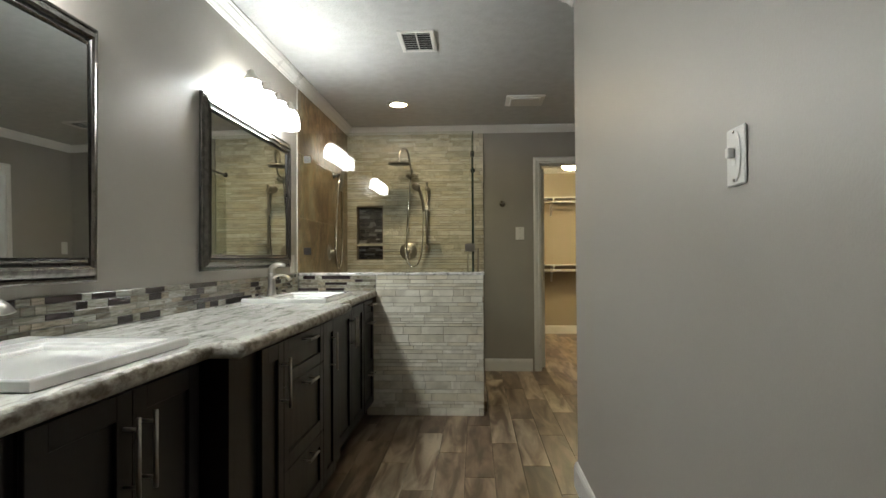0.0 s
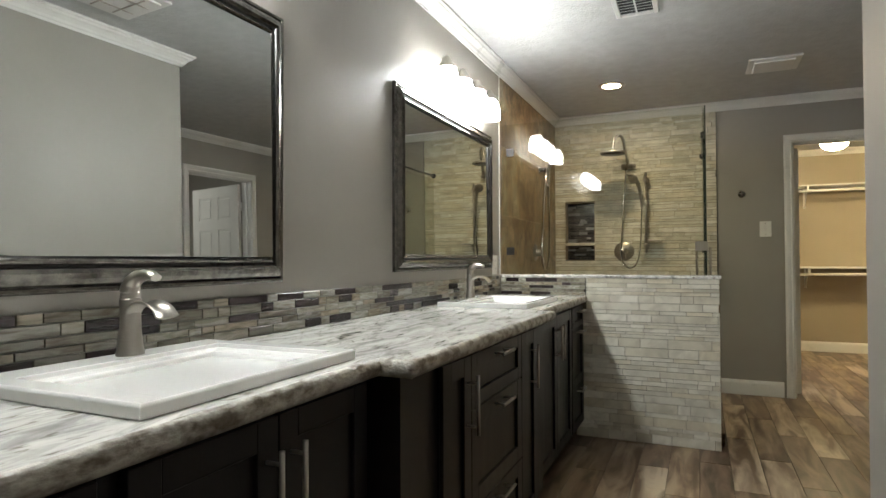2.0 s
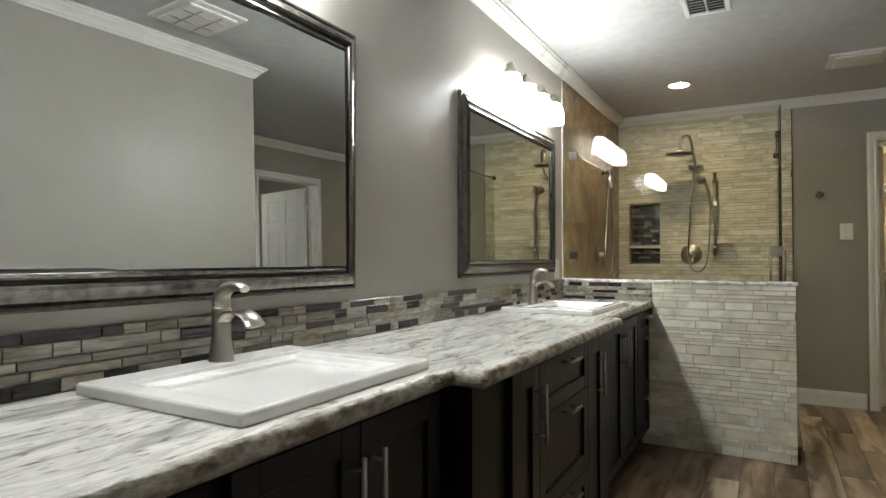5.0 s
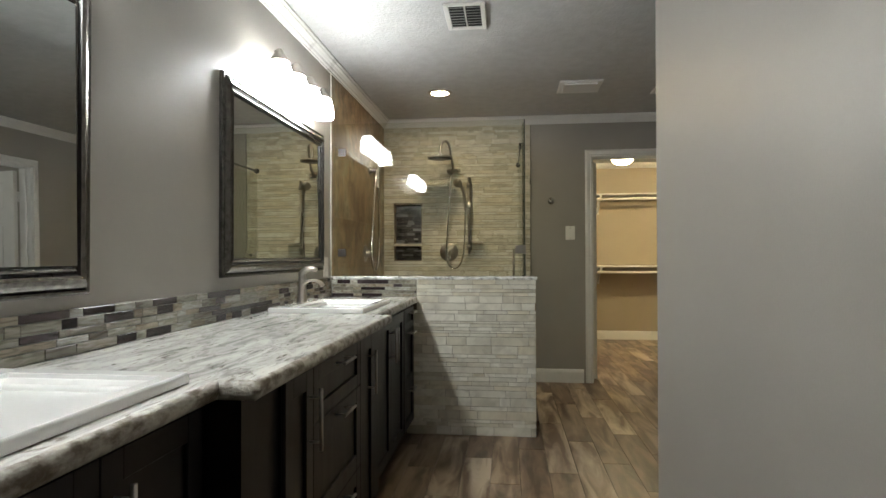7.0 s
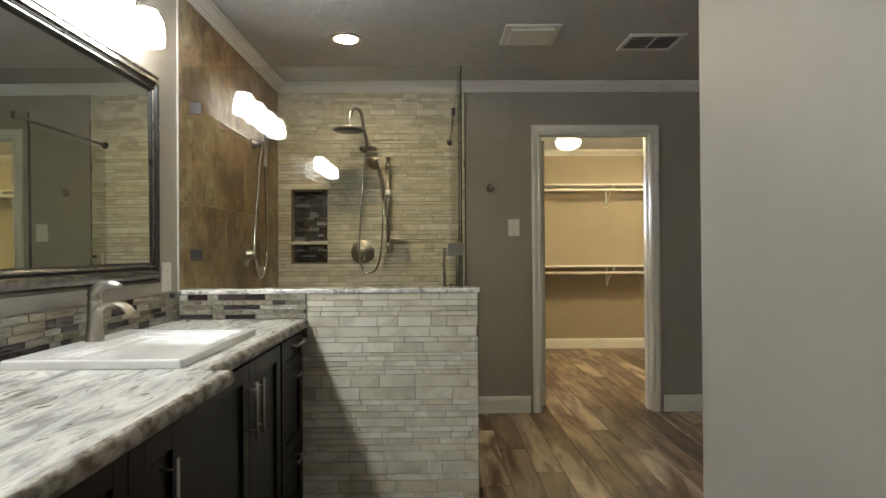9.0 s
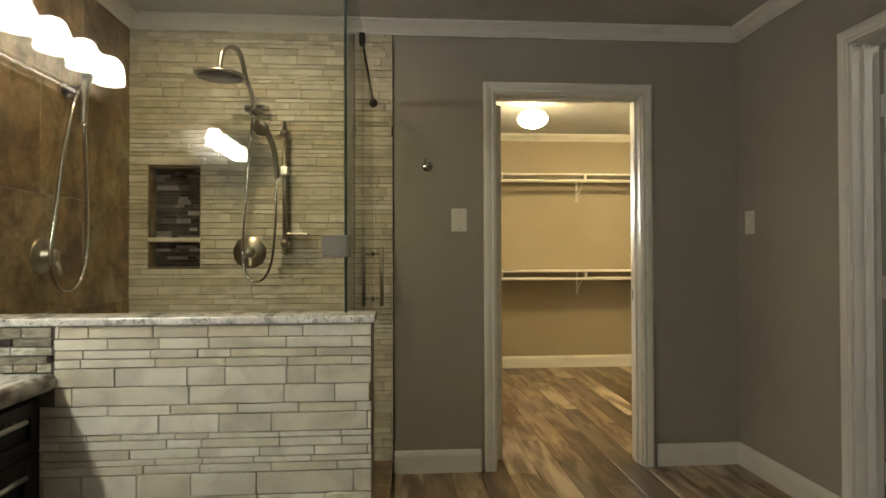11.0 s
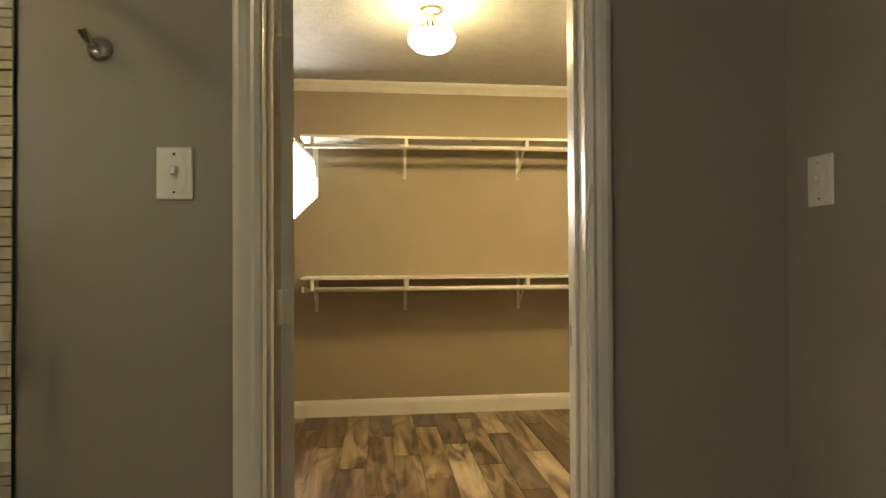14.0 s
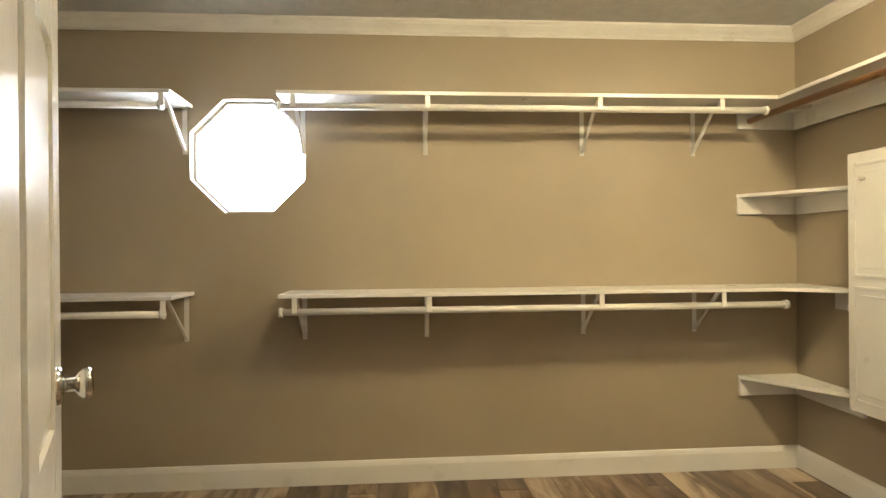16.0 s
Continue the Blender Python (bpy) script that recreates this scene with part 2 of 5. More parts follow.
BOWL_NEXT = glowing("lit cut glass, brighter lamp", (1.0, 0.78, 0.42), BOWL_POWER * 1.9)
CAN = glowing("lit lens", (1.0, 0.76, 0.46), CAN_POWER)
HALL_FILL = glowing("added fill dome", (1.0, 0.95, 0.85), 60.0)
DAY = glowing("bright overcast sky", (0.93, 0.96, 1.0), SKY_POWER)
STACKED = choice_mat("split travertine", [(0.60, 0.565, 0.455), (0.67, 0.64, 0.54), (0.54, 0.505, 0.40), (0.71, 0.685, 0.595), (0.63, 0.605, 0.51), (0.63, 0.58, 0.45), (0.69, 0.665, 0.57)], 0.62, scale=9, strength=0.42, bump=0.3)
STACKED_REST = choice_mat("split travertine in one", [(0.60, 0.565, 0.455), (0.67, 0.64, 0.54), (0.54, 0.505, 0.40), (0.71, 0.685, 0.595), (0.63, 0.605, 0.51), (0.63, 0.58, 0.45), (0.69, 0.665, 0.57)], 0.62, scale=9, strength=0.42, bump=0.3, island=True)
MOSAIC_TONES = [(0.33, 0.315, 0.26), (0.030, 0.020, 0.022), (0.40, 0.40, 0.35), (0.20, 0.185, 0.15), (0.30, 0.265, 0.205), (0.44, 0.44, 0.39), (0.24, 0.225, 0.185), (0.36, 0.35, 0.30), (0.055, 0.042, 0.045), (0.28, 0.27, 0.235), (0.035, 0.026, 0.028), (0.34, 0.30, 0.235)]
MOSAIC = choice_mat("glass and stone mosaic", MOSAIC_TONES, 0.16, streak=(3, 1, 7), scale=13, strength=0.85, bump=0.08, span=(0.36, 0.60), dark=(0.42, 0.38, 0.31))
MOSAIC_REST = choice_mat("niche mosaic", [(0.11, 0.10, 0.10), (0.03, 0.028, 0.03), (0.22, 0.215, 0.225), (0.07, 0.062, 0.062), (0.34, 0.335, 0.35), (0.05, 0.045, 0.05)], 0.16, streak=(2, 1, 5), scale=18, strength=0.5, bump=0.05, island=True)
SLATE = slate_mat()
PLANK = choice_mat("wood-look plank tile", [(0.232, 0.163, 0.104), (0.31, 0.233, 0.158), (0.163, 0.114, 0.077), (0.396, 0.312, 0.225), (0.258, 0.189, 0.126), (0.189, 0.145, 0.108), (0.482, 0.396, 0.288), (0.12, 0.084, 0.054), (0.344, 0.255, 0.162)], 0.34, streak=(5.5, 0.9, 5), scale=2.2, strength=1.0, bump=0.12, span=(0.37, 0.62), dark=(0.24, 0.17, 0.12))


# ---------------- mesh tools ----------------
def box(bm, x0, x1, y0, y1, z0, z1, bevel=0.0, seg=1):
    r = bmesh.ops.create_cube(bm, size=1, matrix=Matrix.Translation(((x0 + x1) / 2, (y0 + y1) / 2, (z0 + z1) / 2)) @ Matrix.Diagonal((x1 - x0, y1 - y0, z1 - z0, 1)))
    if bevel:
        edges = {e for v in r["verts"] for e in v.link_edges}
        bmesh.ops.bevel(bm, geom=list(edges), offset=bevel, segments=seg, affect="EDGES", profile=0.5)
    return bm


def boxes(*specs, bevel=0.0):
    bm = bmesh.new()
    for s in specs:
        box(bm, *s, bevel=bevel)
    return bm


def one(x0, x1, y0, y1, z0, z1, bevel=0.0, seg=1):
    return box(bmesh.new(), x0, x1, y0, y1, z0, z1, bevel, seg)


def prism(outline, lift, bevel=0.0):
    """A closed outline of 3D points, pushed along lift."""
    bm = bmesh.new()
    lift = Vector(lift)
    a = [bm.verts.new(p) for p in outline]
    b = [bm.verts.new(Vector(p) + lift) for p in outline]
    bm.faces.new(a)
    bm.faces.new(b[::-1])
    k = len(a)
    for i in range(k):
        bm.faces.new((a[i], b[i], b[(i + 1) % k], a[(i + 1) % k]))
    bmesh.ops.recalc_face_normals(bm, faces=bm.faces)
    if bevel:
        bmesh.ops.bevel(bm, geom=bm.edges[:], offset=bevel, segments=2, affect="EDGES", profile=0.5)
    return bm


def smooth_line(points, steps=6):
    """Catmull-Rom through the points."""
    p = [Vector(q) for q in points]
    p = [p[0] * 2 - p[1]] + p + [p[-1] * 2 - p[-2]]
    out = []
    for i in range(1, len(p) - 2):
        for s in range(steps):
            t = s / steps
            out.append(0.5 * (2 * p[i] + (p[i + 1] - p[i - 1]) * t + (2 * p[i - 1] - 5 * p[i] + 4 * p[i + 1] - p[i + 2]) * t * t + (3 * p[i] - p[i - 1] - 3 * p[i + 1] + p[i + 2]) * t ** 3))
    return out + [p[-2]]


def tube(points, radius, sides=12, bm=None, curve=False):
    bm = bm or bmesh.new()
    pts = smooth_line(points) if curve else [Vector(q) for q in points]
    rad = radius if isinstance(radius, (list, tuple)) else None
    side = None
    rings = []
    for i, q in enumerate(pts):
        d = (pts[min(i + 1, len(pts) - 1)] - pts[max(i - 1, 0)]).normalized()
        if side is None:
            side = d.orthogonal().normalized()
        side = (side - d * side.dot(d)).normalized()
        up = d.cross(side)
        f = i / max(1, len(pts) - 1)
        r = rad[0] + (rad[1] - rad[0]) * f if rad else radius
        rings.append([bm.verts.new(q + r * (math.cos(a) * side + math.sin(a) * up)) for a in (2 * math.pi * k / sides for k in range(sides))])
    for a, b in zip(rings, rings[1:]):
        for k in range(sides):
            f = bm.faces.new((a[k], a[(k + 1) % sides], b[(k + 1) % sides], b[k]))
            f.smooth = True
    bm.faces.new(rings[0][::-1])
    bm.faces.new(rings[-1])
    return bm


def lathe(profile, at, axis="z", sides=28, bm=None):
    """Turn (radius, height) pairs round an axis through at."""
    bm = bm or bmesh.new()
    at = Vector(at)
    rings = []
    for r, h in profile:
        ring = []
        for k in range(sides):
            a = 2 * math.pi * k / sides
            c, s = max(r, 1e-4) * math.cos(a), max(r, 1e-4) * math.sin(a)
            v = {"z": (c, s, h), "y": (c, h, s), "x": (h, c, s)}[axis]
            ring.append(bm.verts.new(at + Vector(v)))
        rings.append(ring)
    fs = []
    for a, b in zip(rings, rings[1:]):
        for k in range(sides):
            f = bm.faces.new((a[k], a[(k + 1) % sides], b[(k + 1) % sides], b[k]))
            f.smooth = True
            fs.append(f)
    bmesh.ops.recalc_face_normals(bm, faces=bm.faces)
    return bm


def sweep(profile, path, closed=False):
    """Sweep a (out, up) profile along a level path of (x, y, z, nx, ny) corners; n points out from the wall with its mitre length."""
    bm = bmesh.new()
    rings = [[bm.verts.new((x + nx * o, y + ny * o, z + u)) for o, u in profile] for x, y, z, nx, ny in path]
    pairs = list(zip(rings, rings[1:])) + ([(rings[-1], rings[0])] if closed else [])
    k = len(profile)
    for a, b in pairs:
        for i in range(k):
            bm.faces.new((a[i], a[(i + 1) % k], b[(i + 1) % k], b[i]))
    if not closed:
        bm.faces.new(rings[0])
        bm.faces.new(rings[-1][::-1])
    bmesh.ops.recalc_face_normals(bm, faces=bm.faces)
    return bm


def root_of(o):
    while o.parent:
        o = o.parent
    return o


def mesh_of(name, bm, material):
    me = bpy.data.meshes.new(name)
    bm.to_mesh(me)
    bm.free()
    me.materials.append(material)
    return me


def part(name, bm, material, parent=None, label="", local=False):
    if parent is not None and not local:
        bmesh.ops.translate(bm, verts=bm.verts, vec=-root_of(parent).location)
    o = new(name, mesh_of(name, bm, material))
    o.parent = parent
    return tagged(o, label) if label else o


def thing(name, at, label, category, group=""):
    o = new(name)
    o.location, o.empty_display_size = at, 0.1
    return tagged(o, label, category, group)


def structure(name, bm, material, label, category):
    return tagged(part(name, bm, material), label, category, kind="structure")


def wall_pieces(axis, at, thick, u0, u1, z0, z1, holes):
    """A wall in the plane axis = at, thick the other way, with rectangular holes (u0, u1, z0, z1)."""
    us = sorted({u0, u1, *(h[0] for h in holes), *(h[1] for h in holes)})
    bm = bmesh.new()
    lo, hi = sorted((at, at + thick))
    for a, b in zip(us, us[1:]):
        cuts = sorted((h[2], h[3]) for h in holes if h[0] <= a and h[1] >= b)
        z = z0
        for c, d in cuts + [(z1, z1)]:
            if c > z + 1e-4:
                if axis == "x":
                    box(bm, lo, hi, a, b, z, c)
                else:
                    box(bm, a, b, lo, hi, z, c)
            z = d
    return bm


# ---------------- the plan ----------------
WX = -1.335           # vanity wall
PX, PY = 0.43, 2.96   # partition face and end
BY = 5.86             # back wall of the bathroom
RX = 1.945            # far side wall of the alcove
CY, CRX, CLX = 8.67, 3.10, -1.30   # closet: back, far side, near side
FY = -1.3             # behind the start
H = 2.412
HWY, HWT, HWZ = 4.20, 0.115, 0.991  # half wall: front, thickness, height under its cap
DX0, DX1, DZ = 0.565, 1.408, 2.052     # closet doorway
EY0, EY1 = 4.23, 5.035                # side doorway
NX0, NX1, NZ0, NZ1 = -1.24, -0.975, 1.10, 1.63

sub = structure("floor", one(WX - 0.15, 4.6, FY - 0.15, CY + 0.15, -0.12, -0.006), GROUT, "floor bed with dark joints under wood-look planks", "floor")
structure("ceiling", one(WX - 0.15, 4.6, FY - 0.15, CY + 0.15, H, H + 0.12), CEILING, "white textured plaster ceiling", "ceiling")
structure("wall_west", one(WX - 0.12, WX, FY, HWY, 0, H), PAINT, "taupe painted wall behind the vanity", "wall")
shower_west = structure("wall_shower_west", one(WX - 0.12, WX - 0.006, HWY, BY + 0.12, 0, H), BROWN_GROUT, "shower side wall tiled in brown slate look", "wall")
structure("wall_south", one(WX - 0.12, PX + 0.12, FY - 0.12, FY, 0, H), PAINT, "taupe painted wall", "wall")
structure("wall_partition", one(PX, PX + 0.12, FY, PY, 0, H, 0.004), PAINT, "taupe painted partition wall with a light switch", "wall")
structure("wall_alcove", one(PX + 0.12, RX, PY - 0.12, PY - 0.003, 0, H), PAINT, "taupe painted return wall of the alcove", "wall")
tile_wall = structure("wall_north_tiled", wall_pieces("y", BY, 0.12, WX - 0.006, 0.03, 0, H, [(NX0, NX1, NZ0, NZ1)]), GROUT, "shower back wall clad in stacked travertine strips", "wall")
structure("wall_north", wall_pieces("y", BY - 0.008, 0.128, 0.03, CRX, 0, H, [(DX0, DX1, 0, DZ)]), PAINT, "taupe painted wall with the closet doorway", "wall")
structure("wall_east", wall_pieces("x", RX, 0.12, PY - 0.12, BY - 0.008, 0, H, [(EY0, EY1, 0, DZ)]), PAINT, "taupe painted side wall with an open doorway", "wall")
# guessed walls close the next room; the last one keeps sky light out
structure("wall_hall", boxes((4.4, 4.5, PY - 0.12, BY, 0, H), (RX + 0.12, 4.4, PY - 0.2, PY - 0.12, 0, H), (CRX, 4.4, BY - 0.008, BY + 0.1, 0, H)), PAINT, "guessed walls that close the next room off from sky light", "wall")
structure("closet_wall_inner", wall_pieces("y", BY + 0.12, 0.006, CLX, CRX, 0, H, [(DX0, DX1, 0, DZ)]), CLOSET_PAINT, "tan painted inner closet wall", "wall")
structure("closet_wall_east", one(CRX, CRX + 0.12, BY + 0.12, CY + 0.12, 0, H), CLOSET_PAINT, "tan painted closet side wall", "wall")
structure("closet_wall_west", one(CLX - 0.12, CLX, BY + 0.126, CY + 0.12, 0, H), CLOSET_PAINT, "tan painted closet side wall", "wall")

# closet back wall with an eight-sided window opening
OX, OZ, OR = 0.14, 1.708, 0.292
OC = OR * math.tan(radians(22.5))
bm = wall_pieces("y", CY, 0.14, CLX, CRX, 0, H, [(OX - OR, OX + OR, OZ - OR, OZ + OR)])
for sx, sz in ((-1, -1), (1, -1), (-1, 1), (1, 1)):
    a, b, c = [bm.verts.new((OX + sx * p, CY, OZ + sz * q)) for p, q in ((OR, OR), (OC, OR), (OR, OC))]
    d, e, f = [bm.verts.new((v.co.x, CY + 0.14, v.co.z)) for v in (a, b, c)]
    for fc in ((a, b, c), (d, f, e), (a, d, e, b), (b, e, f, c), (c, f, d, a)):
        bm.faces.new(fc)
bmesh.ops.recalc_face_normals(bm, faces=bm.faces)
structure("closet_wall_north", bm, CLOSET_PAINT, "tan painted closet back wall with an octagonal window", "wall")


def octagon(r, y):
    return [(OX + r / math.cos(radians(22.5)) * math.cos(radians(22.5 + 45 * k)), y, OZ + r / math.cos(radians(22.5)) * math.sin(radians(22.5 + 45 * k))) for k in range(8)]


def ring_frame(r0, r1, y0, y1):
    bm = bmesh.new()
    rings = [[bm.verts.new(q) for q in octagon(r, y)] for r, y in ((r0, y0), (r1, y0), (r1, y1), (r0, y1))]
    for a, b in zip(rings, rings[1:] + rings[:1]):
        for k in range(8):
            bm.faces.new((a[k], a[(k + 1) % 8], b[(k + 1) % 8], b[k]))
    bmesh.ops.recalc_face_normals(bm, faces=bm.faces)
    return bm


win = tagged(thing("window_1", (OX, CY + 0.1, OZ), "white octagonal window full of bright daylight", "window"), kind="structure")
part("window_frame", ring_frame(OR - 0.014, OR - 0.002, CY + 0.06, CY + 0.125), TRIM, win, "white octagonal frame")
pane = part("pane", prism(octagon(OR - 0.015, CY + 0.09), (0, 0.006, 0)), glass_mat("window glass", (0.97, 0.98, 0.98)), win, "clear pane")
pane.visible_shadow = False
structure("backdrop", one(OX - 3, OX + 3, CY + 1.6, CY + 1.62, -1, 5), DAY, "bright overcast daylight outside the window", "backdrop")

# half wall of the shower with its stone cap and a low kerb
half_wall = structure("half_wall", one(WX, -0.012, HWY + 0.012, HWY + HWT - 0.008, 0, HWZ), GROUT, "half wall clad in stacked travertine strips", "wall")
structure("half_wall_cap", one(WX, 0.006, HWY - 0.006, HWY + HWT + 0.006, HWZ, HWZ + 0.020, 0.004, 2), STONE, "veined stone cap on the half wall", "cap")
structure("half_wall_end", one(-0.012, -0.002, HWY + 0.006, HWY + HWT - 0.002, 0, HWZ, 0.002), SLATE, "brown tile on the end of the half wall", "trim")
structure("half_wall_inside", one(WX, -0.012, HWY + HWT - 0.008, HWY + HWT - 0.001, 0, HWZ), SLATE, "brown tiled inner face of the half wall", "wall")
structure("shower_kerb", one(-0.13, 0.02, HWY + HWT, BY - 0.016, 0, 0.075, 0.006), SLATE, "low brown tiled kerb under the shower door", "kerb")

# crown moulding, baseboards, casings
CROWN = [(0, 0), (0.012, 0), (0.016, 0.012), (0.026, 0.018), (0.034, 0.034), (0.052, 0.052), (0.066, 0.060), (0.072, 0.074), (0.085, 0.078), (0.085, 0.0945), (0, 0.0945)]
CROWN = [(o * 0.76, u * 0.72 - 0.0690) for o, u in CROWN]
BASE = [(0, 0), (0.015, 0), (0.015, 0.092), (0.011, 0.108), (0.006, 0.118), (0, 0.12)]
N = BY - 0.008
structure("crown_bath", sweep(CROWN, [(PX, FY, H, -1, 1), (WX, FY, H, 1, 1), (WX, BY - 0.012, H, 1, -1), (RX, BY - 0.012, H, -1, -1), (RX, PY, H, -1, 1), (PX, PY, H, -1, 1)][1:] ), TRIM, "white crown moulding", "trim")
structure("crown_partition", sweep(CROWN, [(PX, FY, H, -1, 1), (PX, PY, H, -1, 1), (PX + 0.12, PY, H, 0, 1)]), TRIM, "white crown moulding on the partition", "trim")
structure("crown_closet", sweep(CROWN, [(CLX, BY + 0.126, H, 1, 1), (CRX, BY + 0.126, H, -1, 1), (CRX, CY, H, -1, -1), (CLX, CY, H, 1, -1)], True), TRIM, "white crown moulding in the closet", "trim")
CW = 0.062
structure("baseboard", sweep(BASE, [(0.032, N, 0, 0, -1), (DX0 - CW - 0.004, N, 0, 0, -1)]), TRIM, "white baseboard", "baseboard")
structure("baseboard_corner", sweep(BASE, [(DX1 + CW + 0.004, N, 0, 0, -1), (RX, N, 0, -1, -1), (RX, EY1 + CW + 0.004, 0, -1, 0)]), TRIM, "white baseboard in the alcove corner", "baseboard")
structure("baseboard_alcove", sweep(BASE, [(RX, EY0 - CW - 0.004, 0, -1, 0), (RX, PY, 0, -1, 1), (PX, PY, 0, -1, 1), (PX, FY, 0, -1, 0)]), TRIM, "white baseboard round the partition", "baseboard")
structure("baseboard_closet", sweep(BASE, [(DX1 + 0.06, BY + 0.126, 0, 0, 1), (CRX, BY + 0.126, 0, -1, 1), (CRX, CY, 0, -1, -1), (CLX, CY, 0, 1, -1), (CLX, BY + 0.126, 0, 1, 0)]), TRIM, "white baseboard in the closet", "baseboard")
CASE = [(0.0, 0.0), (0.0, 0.014), (0.010, 0.018), (0.020, 0.014), (0.030, 0.017), (0.046, 0.019), (0.056, 0.016), (CW, 0.010), (CW, 0.0)]


def casing(u0, u1, top, put):
    """Moulded casing round an opening; put(u, out, z) gives the place."""
    bm = bmesh.new()
    rings = [[bm.verts.new(put(u + du * w, o, z + dz * w)) for w, o in CASE] for u, z, du, dz in ((u0, 0.0, -1, 0), (u0, top, -1, 1), (u1, top, 1, 1), (u1, 0.0, 1, 0))]
    k = len(CASE)
    for a, b in zip(rings, rings[1:]):
        for i in range(k):
            bm.faces.new((a[i], a[(i + 1) % k], b[(i + 1) % k], b[i]))
    bm.faces.new(rings[0])
    bm.faces.new(rings[-1][::-1])
    bmesh.ops.recalc_face_normals(bm, faces=bm.faces)
    return bm


J = 0.02
frame_a = structure("door_frame_1", casing(DX0 + J - 0.006, DX1 - J + 0.006, DZ - J + 0.006, lambda u, o, z: (u, N - o, z)), TRIM, "white moulded casing round the closet doorway", "door frame")
part("jamb", boxes((DX0 + 0.001, DX0 + J, N - 0.001, BY + 0.127, 0, DZ - J), (DX1 - J, DX1 - 0.001, N - 0.001, BY + 0.127, 0, DZ - J), (DX0 + 0.001, DX1 - 0.001, N - 0.001, BY + 0.127, DZ - J, DZ - 0.001)), TRIM, frame_a)
part("stop", boxes((DX0 + J, DX0 + J + 0.011, N + 0.05, N + 0.085, 0, DZ - J), (DX1 - J - 0.011, DX1 - J, N + 0.05, N + 0.085, 0, DZ - J), (DX0 + J + 0.011, DX1 - J - 0.011, N + 0.05, N + 0.085, DZ - J - 0.011, DZ - J), bevel=0.002), TRIM, frame_a)
part("strike_plate", one(DX1 - J - 0.002, DX1 - J, N + 0.088, N + 0.118, 0.90, 0.96, 0.0005), DARKMETAL, frame_a, "worn metal strike plate")
part("inner_casing", casing(DX0 + J - 0.006, DX1 - J + 0.006, DZ - J + 0.006, lambda u, o, z: (u, BY + 0.1262 + o, z)), TRIM, frame_a)
frame_b = structure("door_frame_2", casing(EY0 + J - 0.006, EY1 - J + 0.006, DZ - J + 0.006, lambda u, o, z: (RX - o, u, z)), TRIM, "white moulded casing round the side doorway", "door frame")
part("jamb", boxes((RX - 0.001, RX + 0.121, EY0 + 0.001, EY0 + J, 0, DZ - J), (RX - 0.001, RX + 0.121, EY1 - J, EY1 - 0.001, 0, DZ - J), (RX - 0.001, RX + 0.121, EY0 + 0.001, EY1 - 0.001, DZ - J, DZ - 0.001)), TRIM, frame_b)
part("stop", boxes((RX + 0.045, RX + 0.08, EY0 + J, EY0 + J + 0.011, 0, DZ - J), (RX + 0.045, RX + 0.08, EY1 - J - 0.011, EY1 - J, 0, DZ - J), bevel=0.002), TRIM, frame_b)


def six_panel_door(name, at, turn, width, label, hinge_side):
    """A leaf that hangs from its local origin and runs along local +x, 35 mm thick to local +y."""
    top, t = 2.01, 0.035
    d = tagged(thing(name, at, label, "door"), kind="structure")
    d.rotation_euler = (0, 0, radians(turn))
    st, mid = 0.11, 0.10
    pw = (width - 2 * st - mid) / 2
    rows = [(0.22, 0.80), (0.94, 1.55), (1.66, 1.90)]
    bm = bmesh.new()
    box(bm, 0.001, width - 0.001, 0.008, t - 0.008, 0.012, top - 0.002)
    for a, b in ((0, st), (st + pw, st + pw + mid), (width - st, width)):
        box(bm, a, b, 0, t, 0.01, top)
    z = 0.01
    for a, b in rows + [(top, top)]:
        for x in (st, st + pw + mid):
            box(bm, x - 0.0005, x + pw + 0.0005, 0.0003, t - 0.0003, z, a)
        z = b
    part("leaf", bm, DOOR_PAINT, d, local=True)
    for a, b in rows:
        for x in (st, st + pw + mid):
            part("panel", one(x + 0.022, x + pw - 0.022, 0.003, t - 0.003, a + 0.022, b - 0.022, 0.005, 2), DOOR_PAINT, d, local=True)
    for z in (0.25, 1.02, 1.78):
        h = part("hinge", one(-0.003, 0.0, 0.002, t - 0.002, z - 0.045, z + 0.045, 0.001), TRIM, d, "white painted hinge", local=True)
        hy = t + 0.005 if hinge_side > 0 else -0.005
        part("knuckle", tube([(-0.006, hy, z - 0.046), (-0.006, hy, z + 0.046)], 0.0065, 10), TRIM, h, local=True)
    for s in (-1, 1):
        y0 = t if s > 0 else 0
        kx = width - 0.065
        k = part("knob", lathe([(0.0, 0.052 * s), (0.018, 0.0515 * s), (0.026, 0.046 * s), (0.027, 0.038 * s), (0.020, 0.030 * s), (0.012, 0.025 * s), (0.011, 0.008 * s), (0.011, 0)], (kx, y0, 1.0), "y"), CHROME, d, "satin metal knob", local=True)
        part("rose", lathe([(0.012, 0.010 * s), (0.026, 0.008 * s), (0.031, 0.003 * s), (0.032, 0)], (kx, y0, 1.0), "y"), CHROME, k, local=True)
    part("latch_plate", one(width, width + 0.002, 0.006, t - 0.006, 0.97, 1.03, 0.0005), CHROME, d, local=True)
    return d


six_panel_door("door_1", (0.638, BY + 0.136, 0), 115.0, 0.745, "glossy white six-panel door standing open into the closet", 1)
six_panel_door("door_2", (RX + 0.140, EY1 - J - 0.040, 0), 4, 0.74, "white six-panel door standing open in the side doorway", 1)


